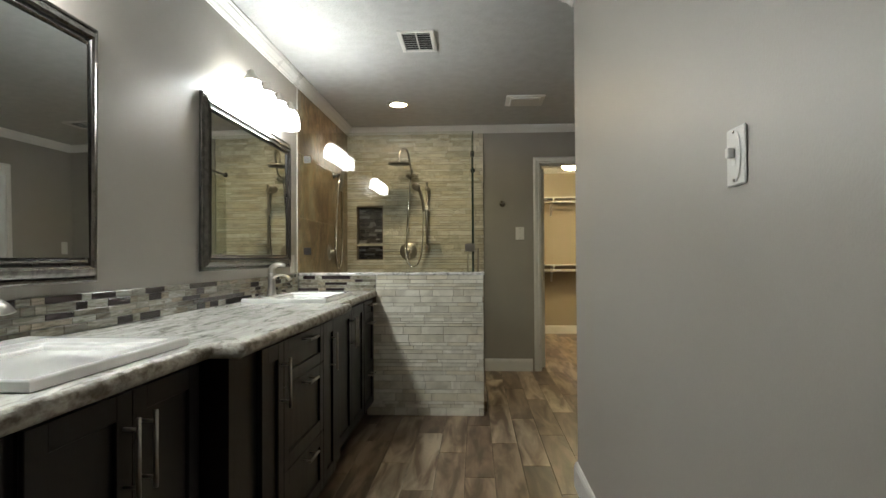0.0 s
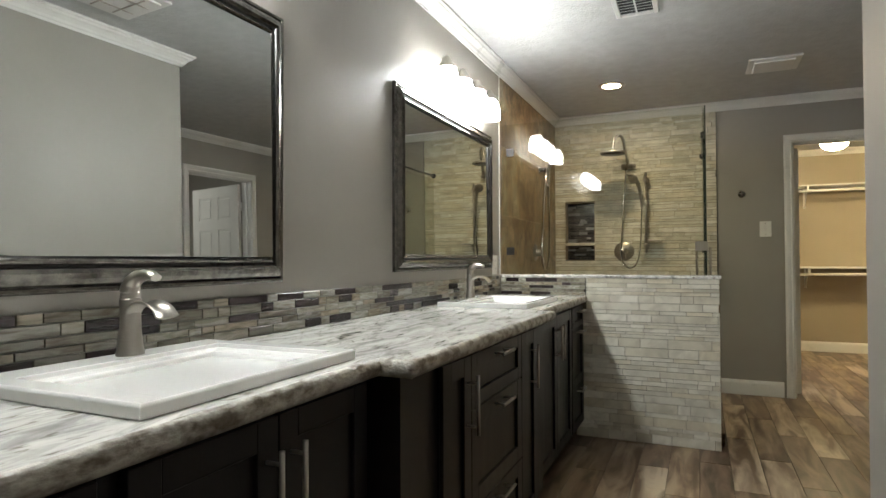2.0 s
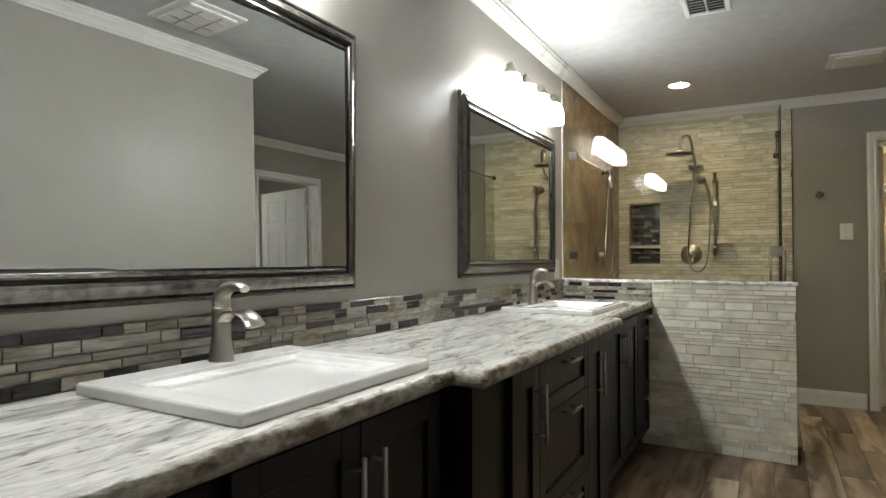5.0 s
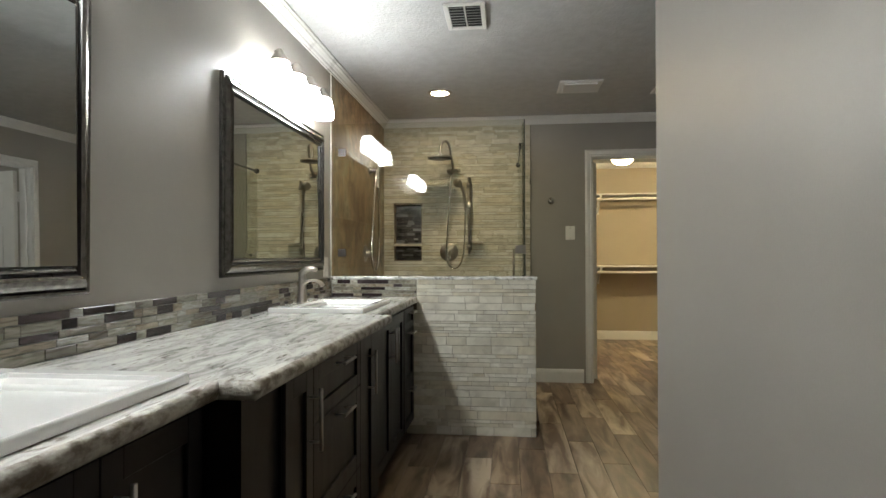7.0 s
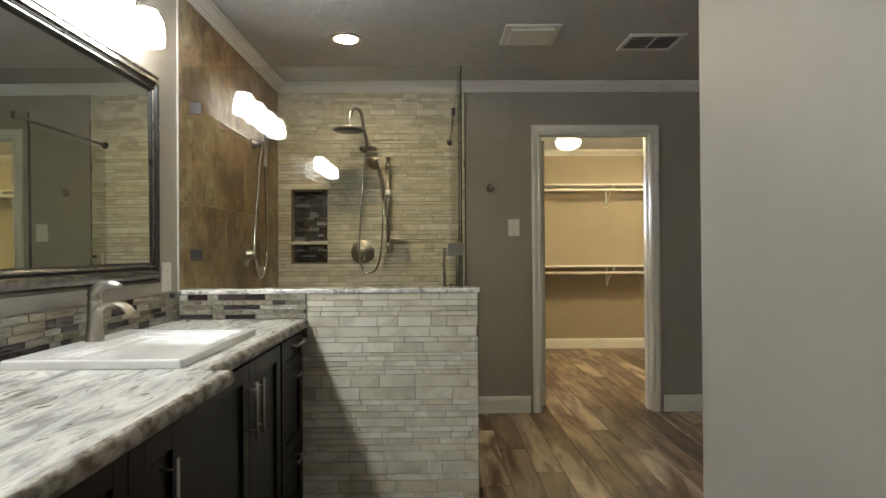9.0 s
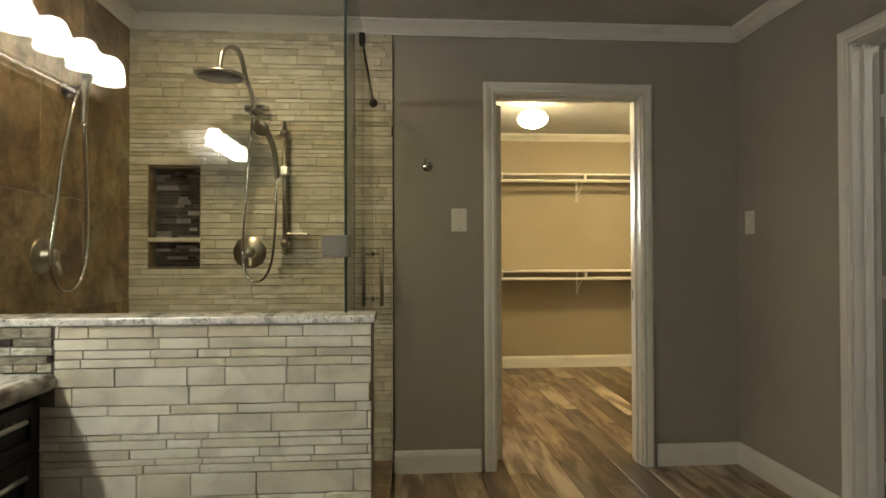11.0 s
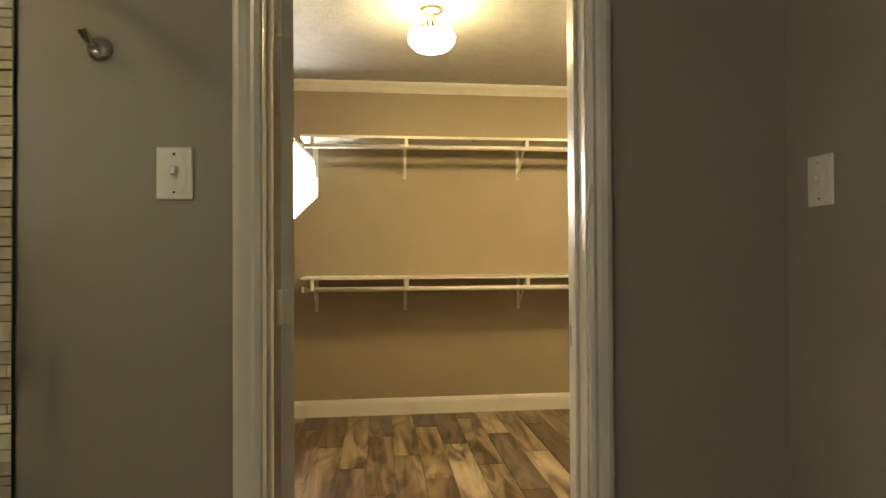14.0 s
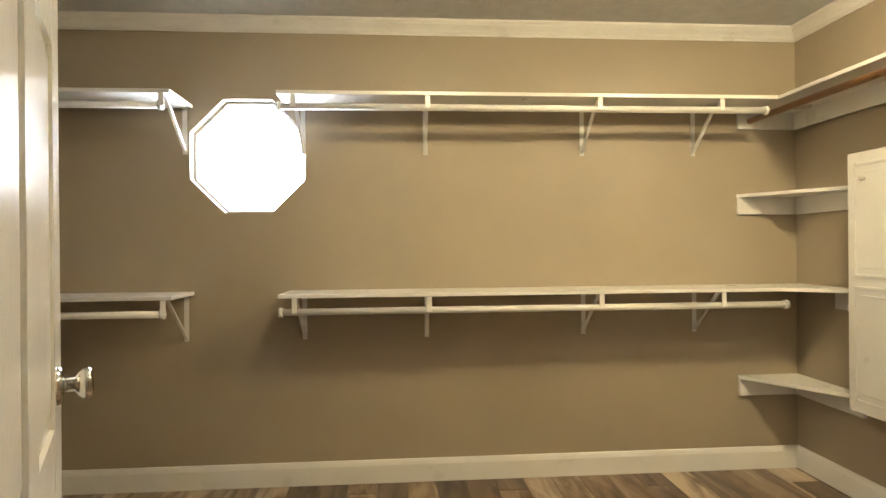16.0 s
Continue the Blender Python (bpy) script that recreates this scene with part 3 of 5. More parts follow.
# ---------------- tiled surfaces built later share these ----------------
def strips(u0, u1, z0, z1, heights, lengths, rng, hole=None):
    """Rows of stones (u0, u1, z0, z1) of uneven height and length."""
    out, z = [], z0
    while z < z1 - 0.004:
        h = min(rng.choice(heights), z1 - z)
        if z1 - z - h < 0.012:
            h = z1 - z
        u = u0 - rng.uniform(0, 0.06)
        while u < u1:
            w = rng.choice(lengths) * rng.uniform(0.85, 1.15)
            a, b = max(u, u0), min(u + w, u1)
            if b - a > 0.008:
                segs = [(a, b)]
                if hole and z + h > hole[2] + 0.002 and z < hole[3] - 0.002:
                    segs = [(a, min(b, hole[0])), (max(a, hole[1]), b)]
                out.extend((p, q, z, z + h) for p, q in segs if q - p > 0.008)
            u += w
        z += h
    return out


PIECES = {}


def piece(name, key, size, at, material, parent, bevel):
    """One tile on a shared mesh of that size, set in place."""
    k = (key, *(round(s, 3) for s in size))
    if k not in PIECES:
        sx, sy, sz = k[1:]
        bm = bmesh.new()
        x, y, z, c = sx / 2, sy / 2, sz / 2, min(bevel, sx / 3, sy / 3, sz / 3)
        box(bm, -x, x, -y, y, -z, z, c)
        PIECES[k] = mesh_of(name, bm, material)
    o = new(name, PIECES[k])
    o.location, o.parent = at, parent
    return o


# ---------------- vanity ----------------
CT, CB = 0.880, 0.838    # counter top and underside
EX = -0.768              # front edge beside the half wall
AX, BX = -0.790, -0.705  # front edges: sink stretches, middle stretch
Y0, Y1, Y2, Y3 = -0.10, 1.66, 3.06, HWY - 0.004
top = prism([(WX + 0.003, Y0, CB), (AX, Y0, CB), (AX, Y1, CB), (BX, Y1, CB), (BX, Y2, CB), (EX, Y2, CB), (EX, Y3, CB), (WX + 0.003, Y3, CB)], (0, 0, CT - CB), 0.004)
counter = tagged(part("countertop", top, STONE), "polished pale stone countertop with grey and brown veins", "countertop")


def chiselled_edge(line):
    """A rounded, hand-broken stone edge swept along the counter's front, each ring a little off."""
    prof = [(-0.004, 0.0006), (0.0025, -0.0015), (0.0075, -0.007), (0.0105, -0.016), (0.0100, -0.027), (0.0055, -0.037), (-0.004, -0.0425)]
    bm, rng_e, rows = bmesh.new(), random.Random(3), []
    drift = [0.0] * len(prof)
    for (x0, y0), (x1, y1) in zip(line, line[1:]):
        d = Vector((x1 - x0, y1 - y0, 0))
        k = max(1, int(d.length / 0.012))
        d.normalize()
        out = Vector((d.y, -d.x, 0))
        for i in range(k + 1):
            c = Vector((x0, y0, CT)) + d * (math.dist((x0, y0), (x1, y1)) * i / k)
            drift = [0.7 * v + rng_e.uniform(-0.0010, 0.0010) for v in drift]
            rows.append([bm.verts.new(c + out * (o + (w if 0 < q < 6 else 0)) + Vector((0, 0, u + (w * 0.5 if 0 < q < 6 else 0)))) for q, ((o, u), w) in enumerate(zip(prof, drift))])
    for a, b in zip(rows, rows[1:]):
        for i in range(len(prof) - 1):
            bm.faces.new((a[i], b[i], b[i + 1], a[i + 1])).smooth = True
    bmesh.ops.recalc_face_normals(bm, faces=bm.faces)
    return bm


part("edge", chiselled_edge([(AX, Y0), (AX, Y1), (BX, Y1), (BX, Y2), (EX, Y2), (EX, Y3)]), STONE_EDGE, counter, "rough chiselled brownish stone edge")

S1, S2 = 1.325, 3.365    # sinks
SX0, SX1 = WX + 0.052, AX - 0.042
for sy in (S1, S2):
    cutter = part("cutter", one(SX0 + 0.03, SX1 - 0.02, sy - 0.235, sy + 0.275, CB - 0.05, CT + 0.05), STONE)
    cut = counter.modifiers.new("cut", "BOOLEAN")
    cut.object, cut.operation, cut.solver = cutter, "DIFFERENCE", "EXACT"
    bpy.context.view_layer.update()
    shaped = bpy.data.meshes.new_from_object(counter.evaluated_get(bpy.context.evaluated_depsgraph_get()))
    counter.modifiers.clear()
    counter.data = shaped
    bpy.data.objects.remove(cutter)


def bar_pull(parent, a, b, out):
    a, b, o = Vector(a), Vector(b), Vector(out)
    h = part("handle", tube([a + o * 0.034, b + o * 0.034], 0.0055, 10), NICKEL, parent, "brushed nickel bar handle")
    d = (b - a) * 0.14
    for q in (a + d, b - d):
        part("standoff", tube([q, q + o * 0.034], 0.004, 8), NICKEL, h)


def shaker(parent, name, fx, y0, y1, z0, z1, handle):
    """A framed front with a recessed panel on the plane x = fx; handle: 'v0', 'v1' or 'h'."""
    g, r = 0.0015, 0.055
    y0, y1, z0, z1 = y0 + g, y1 - g, z0 + g, z1 - g
    r = min(r, (y1 - y0) * 0.28, (z1 - z0) * 0.28)
    f = part(name, one(fx, fx + 0.008, y0 + 0.001, y1 - 0.001, z0 + 0.001, z1 - 0.001), ESPRESSO, parent)
    for q in ((y0, y0 + r), (y1 - r, y1)):
        part("stile", one(fx + 0.008, fx + 0.02, *q, z0, z1, 0.0012), ESPRESSO, f)
    for q in ((z0, z0 + r), (z1 - r, z1)):
        part("rail", one(fx + 0.008, fx + 0.0198, y0 + r, y1 - r, *q, 0.0012), ESPRESSO, f)
    part("panel", one(fx + 0.008, fx + 0.010, y0 + r - 0.002, y1 - r + 0.002, z0 + r - 0.002, z1 - r + 0.002), ESPRESSO, f)
    cy, cz = (y0 + y1) / 2, (z0 + z1) / 2
    x = fx + 0.02
    if handle == "h":
        bar_pull(f, (x, cy - 0.065, z1 - 0.026), (x, cy + 0.065, z1 - 0.026), (1, 0, 0))
    else:
        y = cy if handle == "vc" else (y0 + 0.032 if handle == "v0" else y1 - 0.032)
        bar_pull(f, (x, y, z1 - 0.225), (x, y, z1 - 0.052), (1, 0, 0))
    return f


def cabinet(label, y0, y1, fx, fronts, hollow=False):
    c = thing("vanity_cabinet", (WX + 0.2, (y0 + y1) / 2, 0), label, "cabinet", "vanity cabinets")
    y0, y1 = y0 + 0.001, y1 - 0.001
    body = one(WX + 0.004, fx, y0, y1, 0.10, 0.68 if hollow else CB - 0.001)
    part("body", body, ESPRESSO, c)
    if hollow:
        part("top_rail", one(fx - 0.02, fx, y0, y1, 0.68, CB - 0.001), ESPRESSO, c)
        part("side", one(WX + 0.004, fx - 0.02, y0, y0 + 0.018, 0.68, CB - 0.001), ESPRESSO, c)
        part("side", one(WX + 0.004, fx - 0.02, y1 - 0.018, y1, 0.68, CB - 0.001), ESPRESSO, c)
    part("toe_kick", one(WX + 0.004, fx - 0.06, y0 + 0.001, y1 - 0.001, 0.0, 0.0995), ESPRESSO, c)
    for name, a, b, z0, z1, h in fronts:
        shaker(c, name, fx + 0.0008, a, b, z0, z1, h)
    return c


FA, FB, FC = AX - 0.046, BX - 0.046, EX - 0.031
Z0, Z1 = 0.105, CB - 0.012
D1, D2 = 0.660, 0.39


def drawers(a, b, D1=D1):
    return [("drawer_front", a, b, D1, Z1, "h"), ("drawer_front", a, b, D2 - 0.03, D1, "h"), ("drawer_front", a, b, Z0, D2 - 0.03, "h")]


cabinet("espresso sink cabinet with two shaker doors and bar handles", 1.00, Y1 + 0.02, FA, [("door", 1.03, 1.34, Z0, Z1, "v1"), ("door", 1.34, 1.65, Z0, Z1, "v0")], True)
cabinet("espresso drawer cabinet beside the sink cabinet", 0.46, 1.00, FA, drawers(0.47, 0.99))
cabinet("espresso drawer cabinet under the counter end", Y0 + 0.01, 0.46, FA, drawers(Y0 + 0.02, 0.45))
cabinet("espresso pull-out and three-drawer cabinet stepped forward", Y1 + 0.03, Y2 - 0.03, FB, [("pull_out", 1.89, 2.10, Z0, Z1, "v1")] + drawers(2.10, 2.63) + [("pull_out", 2.63, 2.86, Z0, Z1, "vc")])
cabinet("espresso sink cabinet with two shaker doors and bar handles", Y2 - 0.02, 3.82, FC, [("door", 3.07, 3.44, Z0, Z1, "v1"), ("door", 3.44, 3.81, Z0, Z1, "v0")], True)
cabinet("espresso three-drawer cabinet beside the half wall", 3.82, Y3 - 0.002, FC, drawers(3.83, Y3 - 0.025, 0.705))


def drop_in_sink(y0, y1):
    x0, x1 = WX + 0.052, AX - 0.042
    s = thing("sink", ((x0 + x1) / 2, (y0 + y1) / 2, CT), "white rectangular drop-in porcelain sink set in the stone counter", "sink", "vanity sinks")
    z = CT + 0.024
    bx0, bx1, by0, by1 = x0 + 0.115, x1 - 0.05, y0 + 0.06, y1 - 0.06
    loops = [(x0, x1, y0, y1, CT + 0.0005), (x0, x1, y0, y1, z - 0.004), (x0 + 0.004, x1 - 0.004, y0 + 0.004, y1 - 0.004, z), (bx0 - 0.030, bx1 + 0.018, by0 - 0.012, by1 + 0.012, z),
             (bx0 - 0.027, bx1 + 0.015, by0 - 0.009, by1 + 0.009, z - 0.010), (bx0 - 0.004, bx1 + 0.004, by0 + 0.030, by1 - 0.030, z - 0.013), (bx0, bx1, by0 + 0.034, by1 - 0.034, z - 0.017),
             (bx0 + 0.012, bx1 - 0.012, by0 + 0.050, by1 - 0.050, z - 0.050), (bx0 + 0.030, bx1 - 0.026, by0 + 0.075, by1 - 0.075, z - 0.115), (bx0 + 0.055, bx1 - 0.05, by0 + 0.10, by1 - 0.10, z - 0.128)]
    bm = bmesh.new()
    rings = [[bm.verts.new(q) for q in ((a, c, h), (b, c, h), (b, d, h), (a, d, h))] for a, b, c, d, h in loops]
    for a, b in zip(rings, rings[1:]):
        for k in range(4):
            bm.faces.new((a[k], a[(k + 1) % 4], b[(k + 1) % 4], b[k]))
    bm.faces.new(rings[-1])
    bm.faces.new(rings[0][::-1])
    bmesh.ops.recalc_face_normals(bm, faces=bm.faces)
    bmesh.ops.bevel(bm, geom=[e for e in bm.edges if e.calc_face_angle(0) > 0.3], offset=0.0018, segments=2, affect="EDGES", profile=0.5)
    part("basin", bm, PORCELAIN, s)
    part("drain", lathe([(0.0, 0.003), (0.018, 0.003), (0.026, 0.001), (0.028, 0)], ((bx0 + bx1) / 2, (y0 + y1) / 2, z - 0.1278)), NICKEL, s, "brushed nickel drain")
    return s


def waterfall_faucet(y):
    x, z = WX + 0.098, CT + 0.0245
    f = thing("faucet", (x, y, z), "brushed nickel waterfall faucet with a lever, on the sink deck", "faucet", "vanity faucets")
    part("body", lathe([(0.0, 0), (0.037, 0), (0.037, 0.004), (0.032, 0.03), (0.0275, 0.08), (0.0265, 0.13), (0.0285, 0.165), (0.026, 0.170), (0.0, 0.170)], (x, y, z)), NICKEL, f)
    # open curved trough
    pts = smooth_line([(x + 0.012, y, z + 0.105), (x + 0.035, y, z + 0.138), (x + 0.075, y, z + 0.150), (x + 0.115, y, z + 0.138), (x + 0.140, y, z + 0.112)])
    bm = bmesh.new()
    rows = []
    for i, q in enumerate(pts):
        w = 0.024 + 0.014 * i / (len(pts) - 1)
        d = (pts[min(i + 1, len(pts) - 1)] - pts[max(i - 1, 0)]).normalized()
        up = Vector((-d.z, 0, d.x))
        prof = [(-w, 0.013), (-w * 0.7, 0.003), (0, -0.002), (w * 0.7, 0.003), (w, 0.013), (w * 0.94, 0.016), (w * 0.62, 0.008), (0, 0.003), (-w * 0.62, 0.008), (-w * 0.94, 0.016)]
        rows.append([bm.verts.new(q + Vector((0, s, 0)) + up * h) for s, h in prof])
    for a, b in zip(rows, rows[1:]):
        for k in range(10):
            bm.faces.new((a[k], a[(k + 1) % 10], b[(k + 1) % 10], b[k])).smooth = True
    bm.faces.new(rows[0])
    bm.faces.new(rows[-1][::-1])
    bmesh.ops.recalc_face_normals(bm, faces=bm.faces)
    part("spout", bm, NICKEL, f, "open trough spout")
    part("collar", lathe([(0.024, 0.171), (0.026, 0.174), (0.026, 0.184), (0.024, 0.188)], (x, y, z)), NICKEL, f)
    bm = tube(smooth_line([(x - 0.004, y, z + 0.188), (x + 0.004, y, z + 0.215), (x + 0.035, y, z + 0.236), (x + 0.075, y, z + 0.240), (x + 0.105, y, z + 0.232)]), (0.027, 0.011), 14)
    for v in bm.verts:
        v.co.y = y + (v.co.y - y) * (1.0 + 0.5 * max(0, (v.co.x - x) / 0.105))
    part("lever", bm, NICKEL, f, "curved lever handle")
    f.scale = (0.74, 0.80, 0.72)
    return f


for sy, near_end, far_end in ((S1, 0.262, 0.300), (S2, 0.290, 0.322)):
    drop_in_sink(sy - near_end, sy + far_end)
    waterfall_faucet(sy + 0.038)


def framed_mirror(y0, y1, z0, z1, turn, lean):
    m = thing("wall_mirror", (WX, (y0 + y1) / 2, z0), "large wall mirror in an antiqued pewter moulded frame", "mirror", "vanity mirrors")
    w = 0.082
    prof = [(0, 0.002), (0, 0.016), (0.005, 0.021), (0.011, 0.021), (0.014, 0.017), (0.019, 0.024), (0.030, 0.033), (0.042, 0.036), (0.051, 0.031), (0.055, 0.023), (0.059, 0.023), (0.062, 0.029), (0.067, 0.031), (0.072, 0.028), (0.074, 0.024), (w, 0.021), (w, 0.002)]

    def moulding(a, b):
        bm = bmesh.new()
        rings = [[bm.verts.new((WX + o, y + sy * q, z + sz * q)) for q, o in prof[a:b]] for y, z, sy, sz in ((y0, z0, 1, 1), (y1, z0, -1, 1), (y1, z1, -1, -1), (y0, z1, 1, -1))]
        for p, q in zip(rings, rings[1:] + rings[:1]):
            for k in range(len(p) - 1):
                bm.faces.new((p[k], p[k + 1], q[k + 1], q[k])).smooth = False
        bmesh.ops.recalc_face_normals(bm, faces=bm.faces)
        return bm
    part("frame", moulding(0, 9), PEWTER, m, "antiqued pewter moulding")
    part("groove", moulding(8, 11), BLACKLINE, m, "black groove")
    part("bead", moulding(10, 15), PEWTER, m, "pewter bead")
    part("inner_frame", moulding(14, 17), BLACKLINE, m, "dark inner lip")
    glass = one(WX + 0.0185, WX + 0.0205, y0 + w - 0.004, y1 - w + 0.004, z0 + w - 0.004, z1 - w + 0.004)
    hang = Matrix.Rotation(radians(turn), 3, "Z") @ Matrix.Rotation(radians(lean), 3, "Y")
    bmesh.ops.rotate(glass, verts=glass.verts, cent=(WX + 0.0205, (y0 + y1) / 2, (z0 + z1) / 2), matrix=hang)
    part("mirror_glass", glass, MIRROR, m, "silvered glass")
    return m


MZ0, MZ1 = 1.055, 1.895
framed_mirror(0.61, 1.966, MZ0 - 0.015, MZ1 - 0.015, -1.6, -0.9)
framed_mirror(2.712, 3.995, MZ0, MZ1, 0.2, -0.3)


def vanity_light(yc, z):
    v = thing("vanity_light", (WX, yc, z), "brushed nickel vanity light with four lit opal glass shades", "wall lamp", "vanity lights")
    part("back_plate", prism([(WX + 0.002, yc + 0.11 * math.cos(a), z + 0.055 * math.sin(a)) for a in (math.pi * k / 12 for k in range(24))], (0.02, 0, 0), 0.004), NICKEL, v)
    ys = [yc + (k - 1.5) * 0.212 for k in range(4)]
    wave = []
    for i in range(41):
        t = i / 40
        wave.append((WX + 0.085, ys[0] + (ys[3] - ys[0]) * t, z + 0.022 * math.cos(t * 6 * math.pi)))
    part("arm", tube(wave, 0.008, 10), NICKEL, v, "wavy nickel arm")
    part("post", tube([(WX + 0.02, yc, z - 0.01), (WX + 0.085, yc, z - 0.02)], 0.010, 10), NICKEL, v)
    for y in ys:
        x = WX + 0.105
        h = part("holder", lathe([(0.0, 0.042), (0.012, 0.042), (0.018, 0.034), (0.024, 0.016), (0.036, 0.004), (0.048, -0.014), (0.047, -0.018), (0.0, -0.012)], (x, y, z - 0.01)), NICKEL, v, "nickel shade holder")
        part("shade", lathe([(0.032, -0.012), (0.045, -0.03), (0.056, -0.06), (0.059, -0.095), (0.059, -0.132), (0.055, -0.132), (0.055, -0.08), (0.03, -0.02)], (x, y, z - 0.01)), SHADE, h, "glowing opal glass shade")
    return v


vanity_light(3.40, 2.075)
vanity_light(1.30, 2.075)


# ---------------- small wall and ceiling fittings ----------------
def plate(name, at, axis, sign, kind, label, group="switch plates", half=(0.042, 0.0625)):
    """A wall plate with a toggle or an outlet; axis: the wall's normal."""
    x, y, z = at
    (w, h), d = half, 0.006

    def slab(u0, u1, z0, z1, d0, d1, bevel=0.0):
        a, b = sorted((d0 * sign, d1 * sign))
        return one(x + a, x + b, y + u0, y + u1, z + z0, z + z1, bevel) if axis == "x" else one(x + u0, x + u1, y + a, y + b, z + z0, z + z1, bevel)
    p = thing(name, at, label, "light switch" if kind == "toggle" else "outlet", group)
    part("cover_plate", slab(-w, w, -h, h, 0.0005, d, 0.003), PLASTIC, p)
    if kind == "toggle":
        rim = [(0.69 * w * math.cos(a), 0.89 * h * math.sin(a)) for a in (2 * math.pi * k / 32 for k in range(32))]
        put = [(x + d * sign, y + u, z + v) if axis == "x" else (x + u, y + d * sign, z + v) for u, v in rim]
        part("raised_oval", prism(put, (0.0025 * sign, 0, 0) if axis == "x" else (0, 0.0025 * sign, 0), 0.0008), PLASTIC, p)
        d += 0.0026
        part("toggle", slab(-0.006, 0.006, -0.004, 0.016, d, d + 0.014, 0.002), PLASTIC, p)
        part("slot", slab(-0.008, 0.008, -0.017, 0.017, d - 0.001, d + 0.0006), TRIM, p)
        for s in (-0.045, 0.045):
            part("screw", slab(-0.003, 0.003, s - 0.003, s + 0.003, d - 0.001, d + 0.001, 0.001), CHROME, p)
    else:
        for s in (-0.024, 0.024):
            o = part("socket", slab(-0.017, 0.017, s - 0.014, s + 0.014, d - 0.001, d + 0.0015, 0.001), PLASTIC, p)
            for u in (-0.006, 0.006):
                # raised black strips, coloured as the shade in the holes
                part("slit", slab(u - 0.001, u + 0.001, s - 0.005, s + 0.005, d, d + 0.002), HOLE_BLACK, o)
    return p


plate("light_switch", (PX, 1.205, 1.298), "x", -1, "toggle", "white toggle switch plate on the partition wall", half=(0.038, 0.055))
plate("light_switch", (0.383, N, 1.350), "y", -1, "toggle", "white toggle switch plate beside the closet doorway")
plate("light_switch", (RX, 5.73, 1.332), "x", -1, "toggle", "white toggle switch plate on the alcove wall")
plate("outlet", (WX, 4.085, 1.075), "x", 1, "outlet", "white outlet plate beside the mirror")

hook = thing("robe_hook", (0.214, N, 1.640), "small nickel robe hook on the taupe wall", "hook")
part("rose", lathe([(0.0, -0.010), (0.020, -0.010), (0.028, -0.005), (0.030, -0.0005), (0.0, -0.0005)], (0.214, N, 1.640), "y"), CHROME, hook)
part("prong", tube([(0.214, N - 0.008, 1.640), (0.212, N - 0.030, 1.640), (0.206, N - 0.048, 1.650), (0.201, N - 0.058, 1.666)], (0.008, 0.011), 12, curve=True), CHROME, hook)


def louvre_vent(at, w, d, n, label, dark=True):
    x, y, z = at
    v = thing("ceiling_vent", at, label, "vent", "ceiling vents")
    # flat black sheet paints the duct's shade; the ceiling has no hole here
    part("backing", one(x - w / 2 + 0.012, x + w / 2 - 0.012, y - d / 2 + 0.012, y + d / 2 - 0.012, z - 0.003, z - 0.001), HOLE_BLACK if dark else TRIM, v, "black sheet painted as the duct's shade" if dark else "")
    f = 0.026
    part("frame", boxes((x - w / 2, x - w / 2 + f, y - d / 2, y + d / 2, z - 0.012, z - 0.0005), (x + w / 2 - f, x + w / 2, y - d / 2, y + d / 2, z - 0.012, z - 0.0005), (x - w / 2 + f, x + w / 2 - f, y - d / 2, y - d / 2 + f, z - 0.0118, z - 0.0005), (x - w / 2 + f, x + w / 2 - f, y + d / 2 - f, y + d / 2, z - 0.0118, z - 0.0005), bevel=0.003), TRIM, v)
    span = d - 2 * f
    for i in range(n):
        c = y - span / 2 + span * (i + 0.5) / n
        bm = one(x - w / 2 + f, x + w / 2 - f, c - span / n * 0.24, c + span / n * 0.24, z - 0.0105, z - 0.009)
        bmesh.ops.rotate(bm, verts=bm.verts, cent=(x, c, z - 0.010), matrix=Matrix.Rotation(radians(24), 3, "X"))
        part("slat", bm, TRIM, v)
    part("divider", one(x - 0.004, x + 0.004, y - span / 2, y + span / 2, z - 0.013, z - 0.006), TRIM, v)
    return v


louvre_vent((-0.395, 3.54, H), 0.215, 0.33, 8, "white louvred supply vent in the ceiling")
louvre_vent((1.09, 5.02, H), 0.33, 0.26, 7, "white louvred return vent over the alcove")


def flat_cover(at, w, d, label):
    x, y, z = at
    v = thing("fan_cover", at, label, "fan cover", "ceiling covers")
    part("cover", prism([(x - w / 2, y - d / 2, z - 0.0005), (x + w / 2, y - d / 2, z - 0.0005), (x + w / 2, y + d / 2, z - 0.0005), (x - w / 2, y + d / 2, z - 0.0005)], (0, 0, -0.012), 0.004), TRIM, v)
    part("panel", one(x - w / 2 + 0.035, x + w / 2 - 0.035, y - d / 2 + 0.035, y + d / 2 - 0.035, z - 0.024, z - 0.012, 0.004), TRIM, v)
    return v


flat_cover((0.355, 4.90, H), 0.31, 0.30, "white square bath fan cover in the ceiling")
GCX, GCY = 0.04, 2.30
tile_fan = flat_cover((GCX, GCY, H), 0.34, 0.34, "white square ceiling grille with a grid of bars")
for k in (-0.055, 0.055):
    part("bar", one(GCX + k - 0.003, GCX + k + 0.003, GCY - 0.12, GCY + 0.12, H - 0.028, H - 0.024), NICKEL, tile_fan)
    part("bar", one(GCX - 0.12, GCX + 0.12, GCY + k - 0.003, GCY + k + 0.003, H - 0.0282, H - 0.0242), NICKEL, tile_fan)

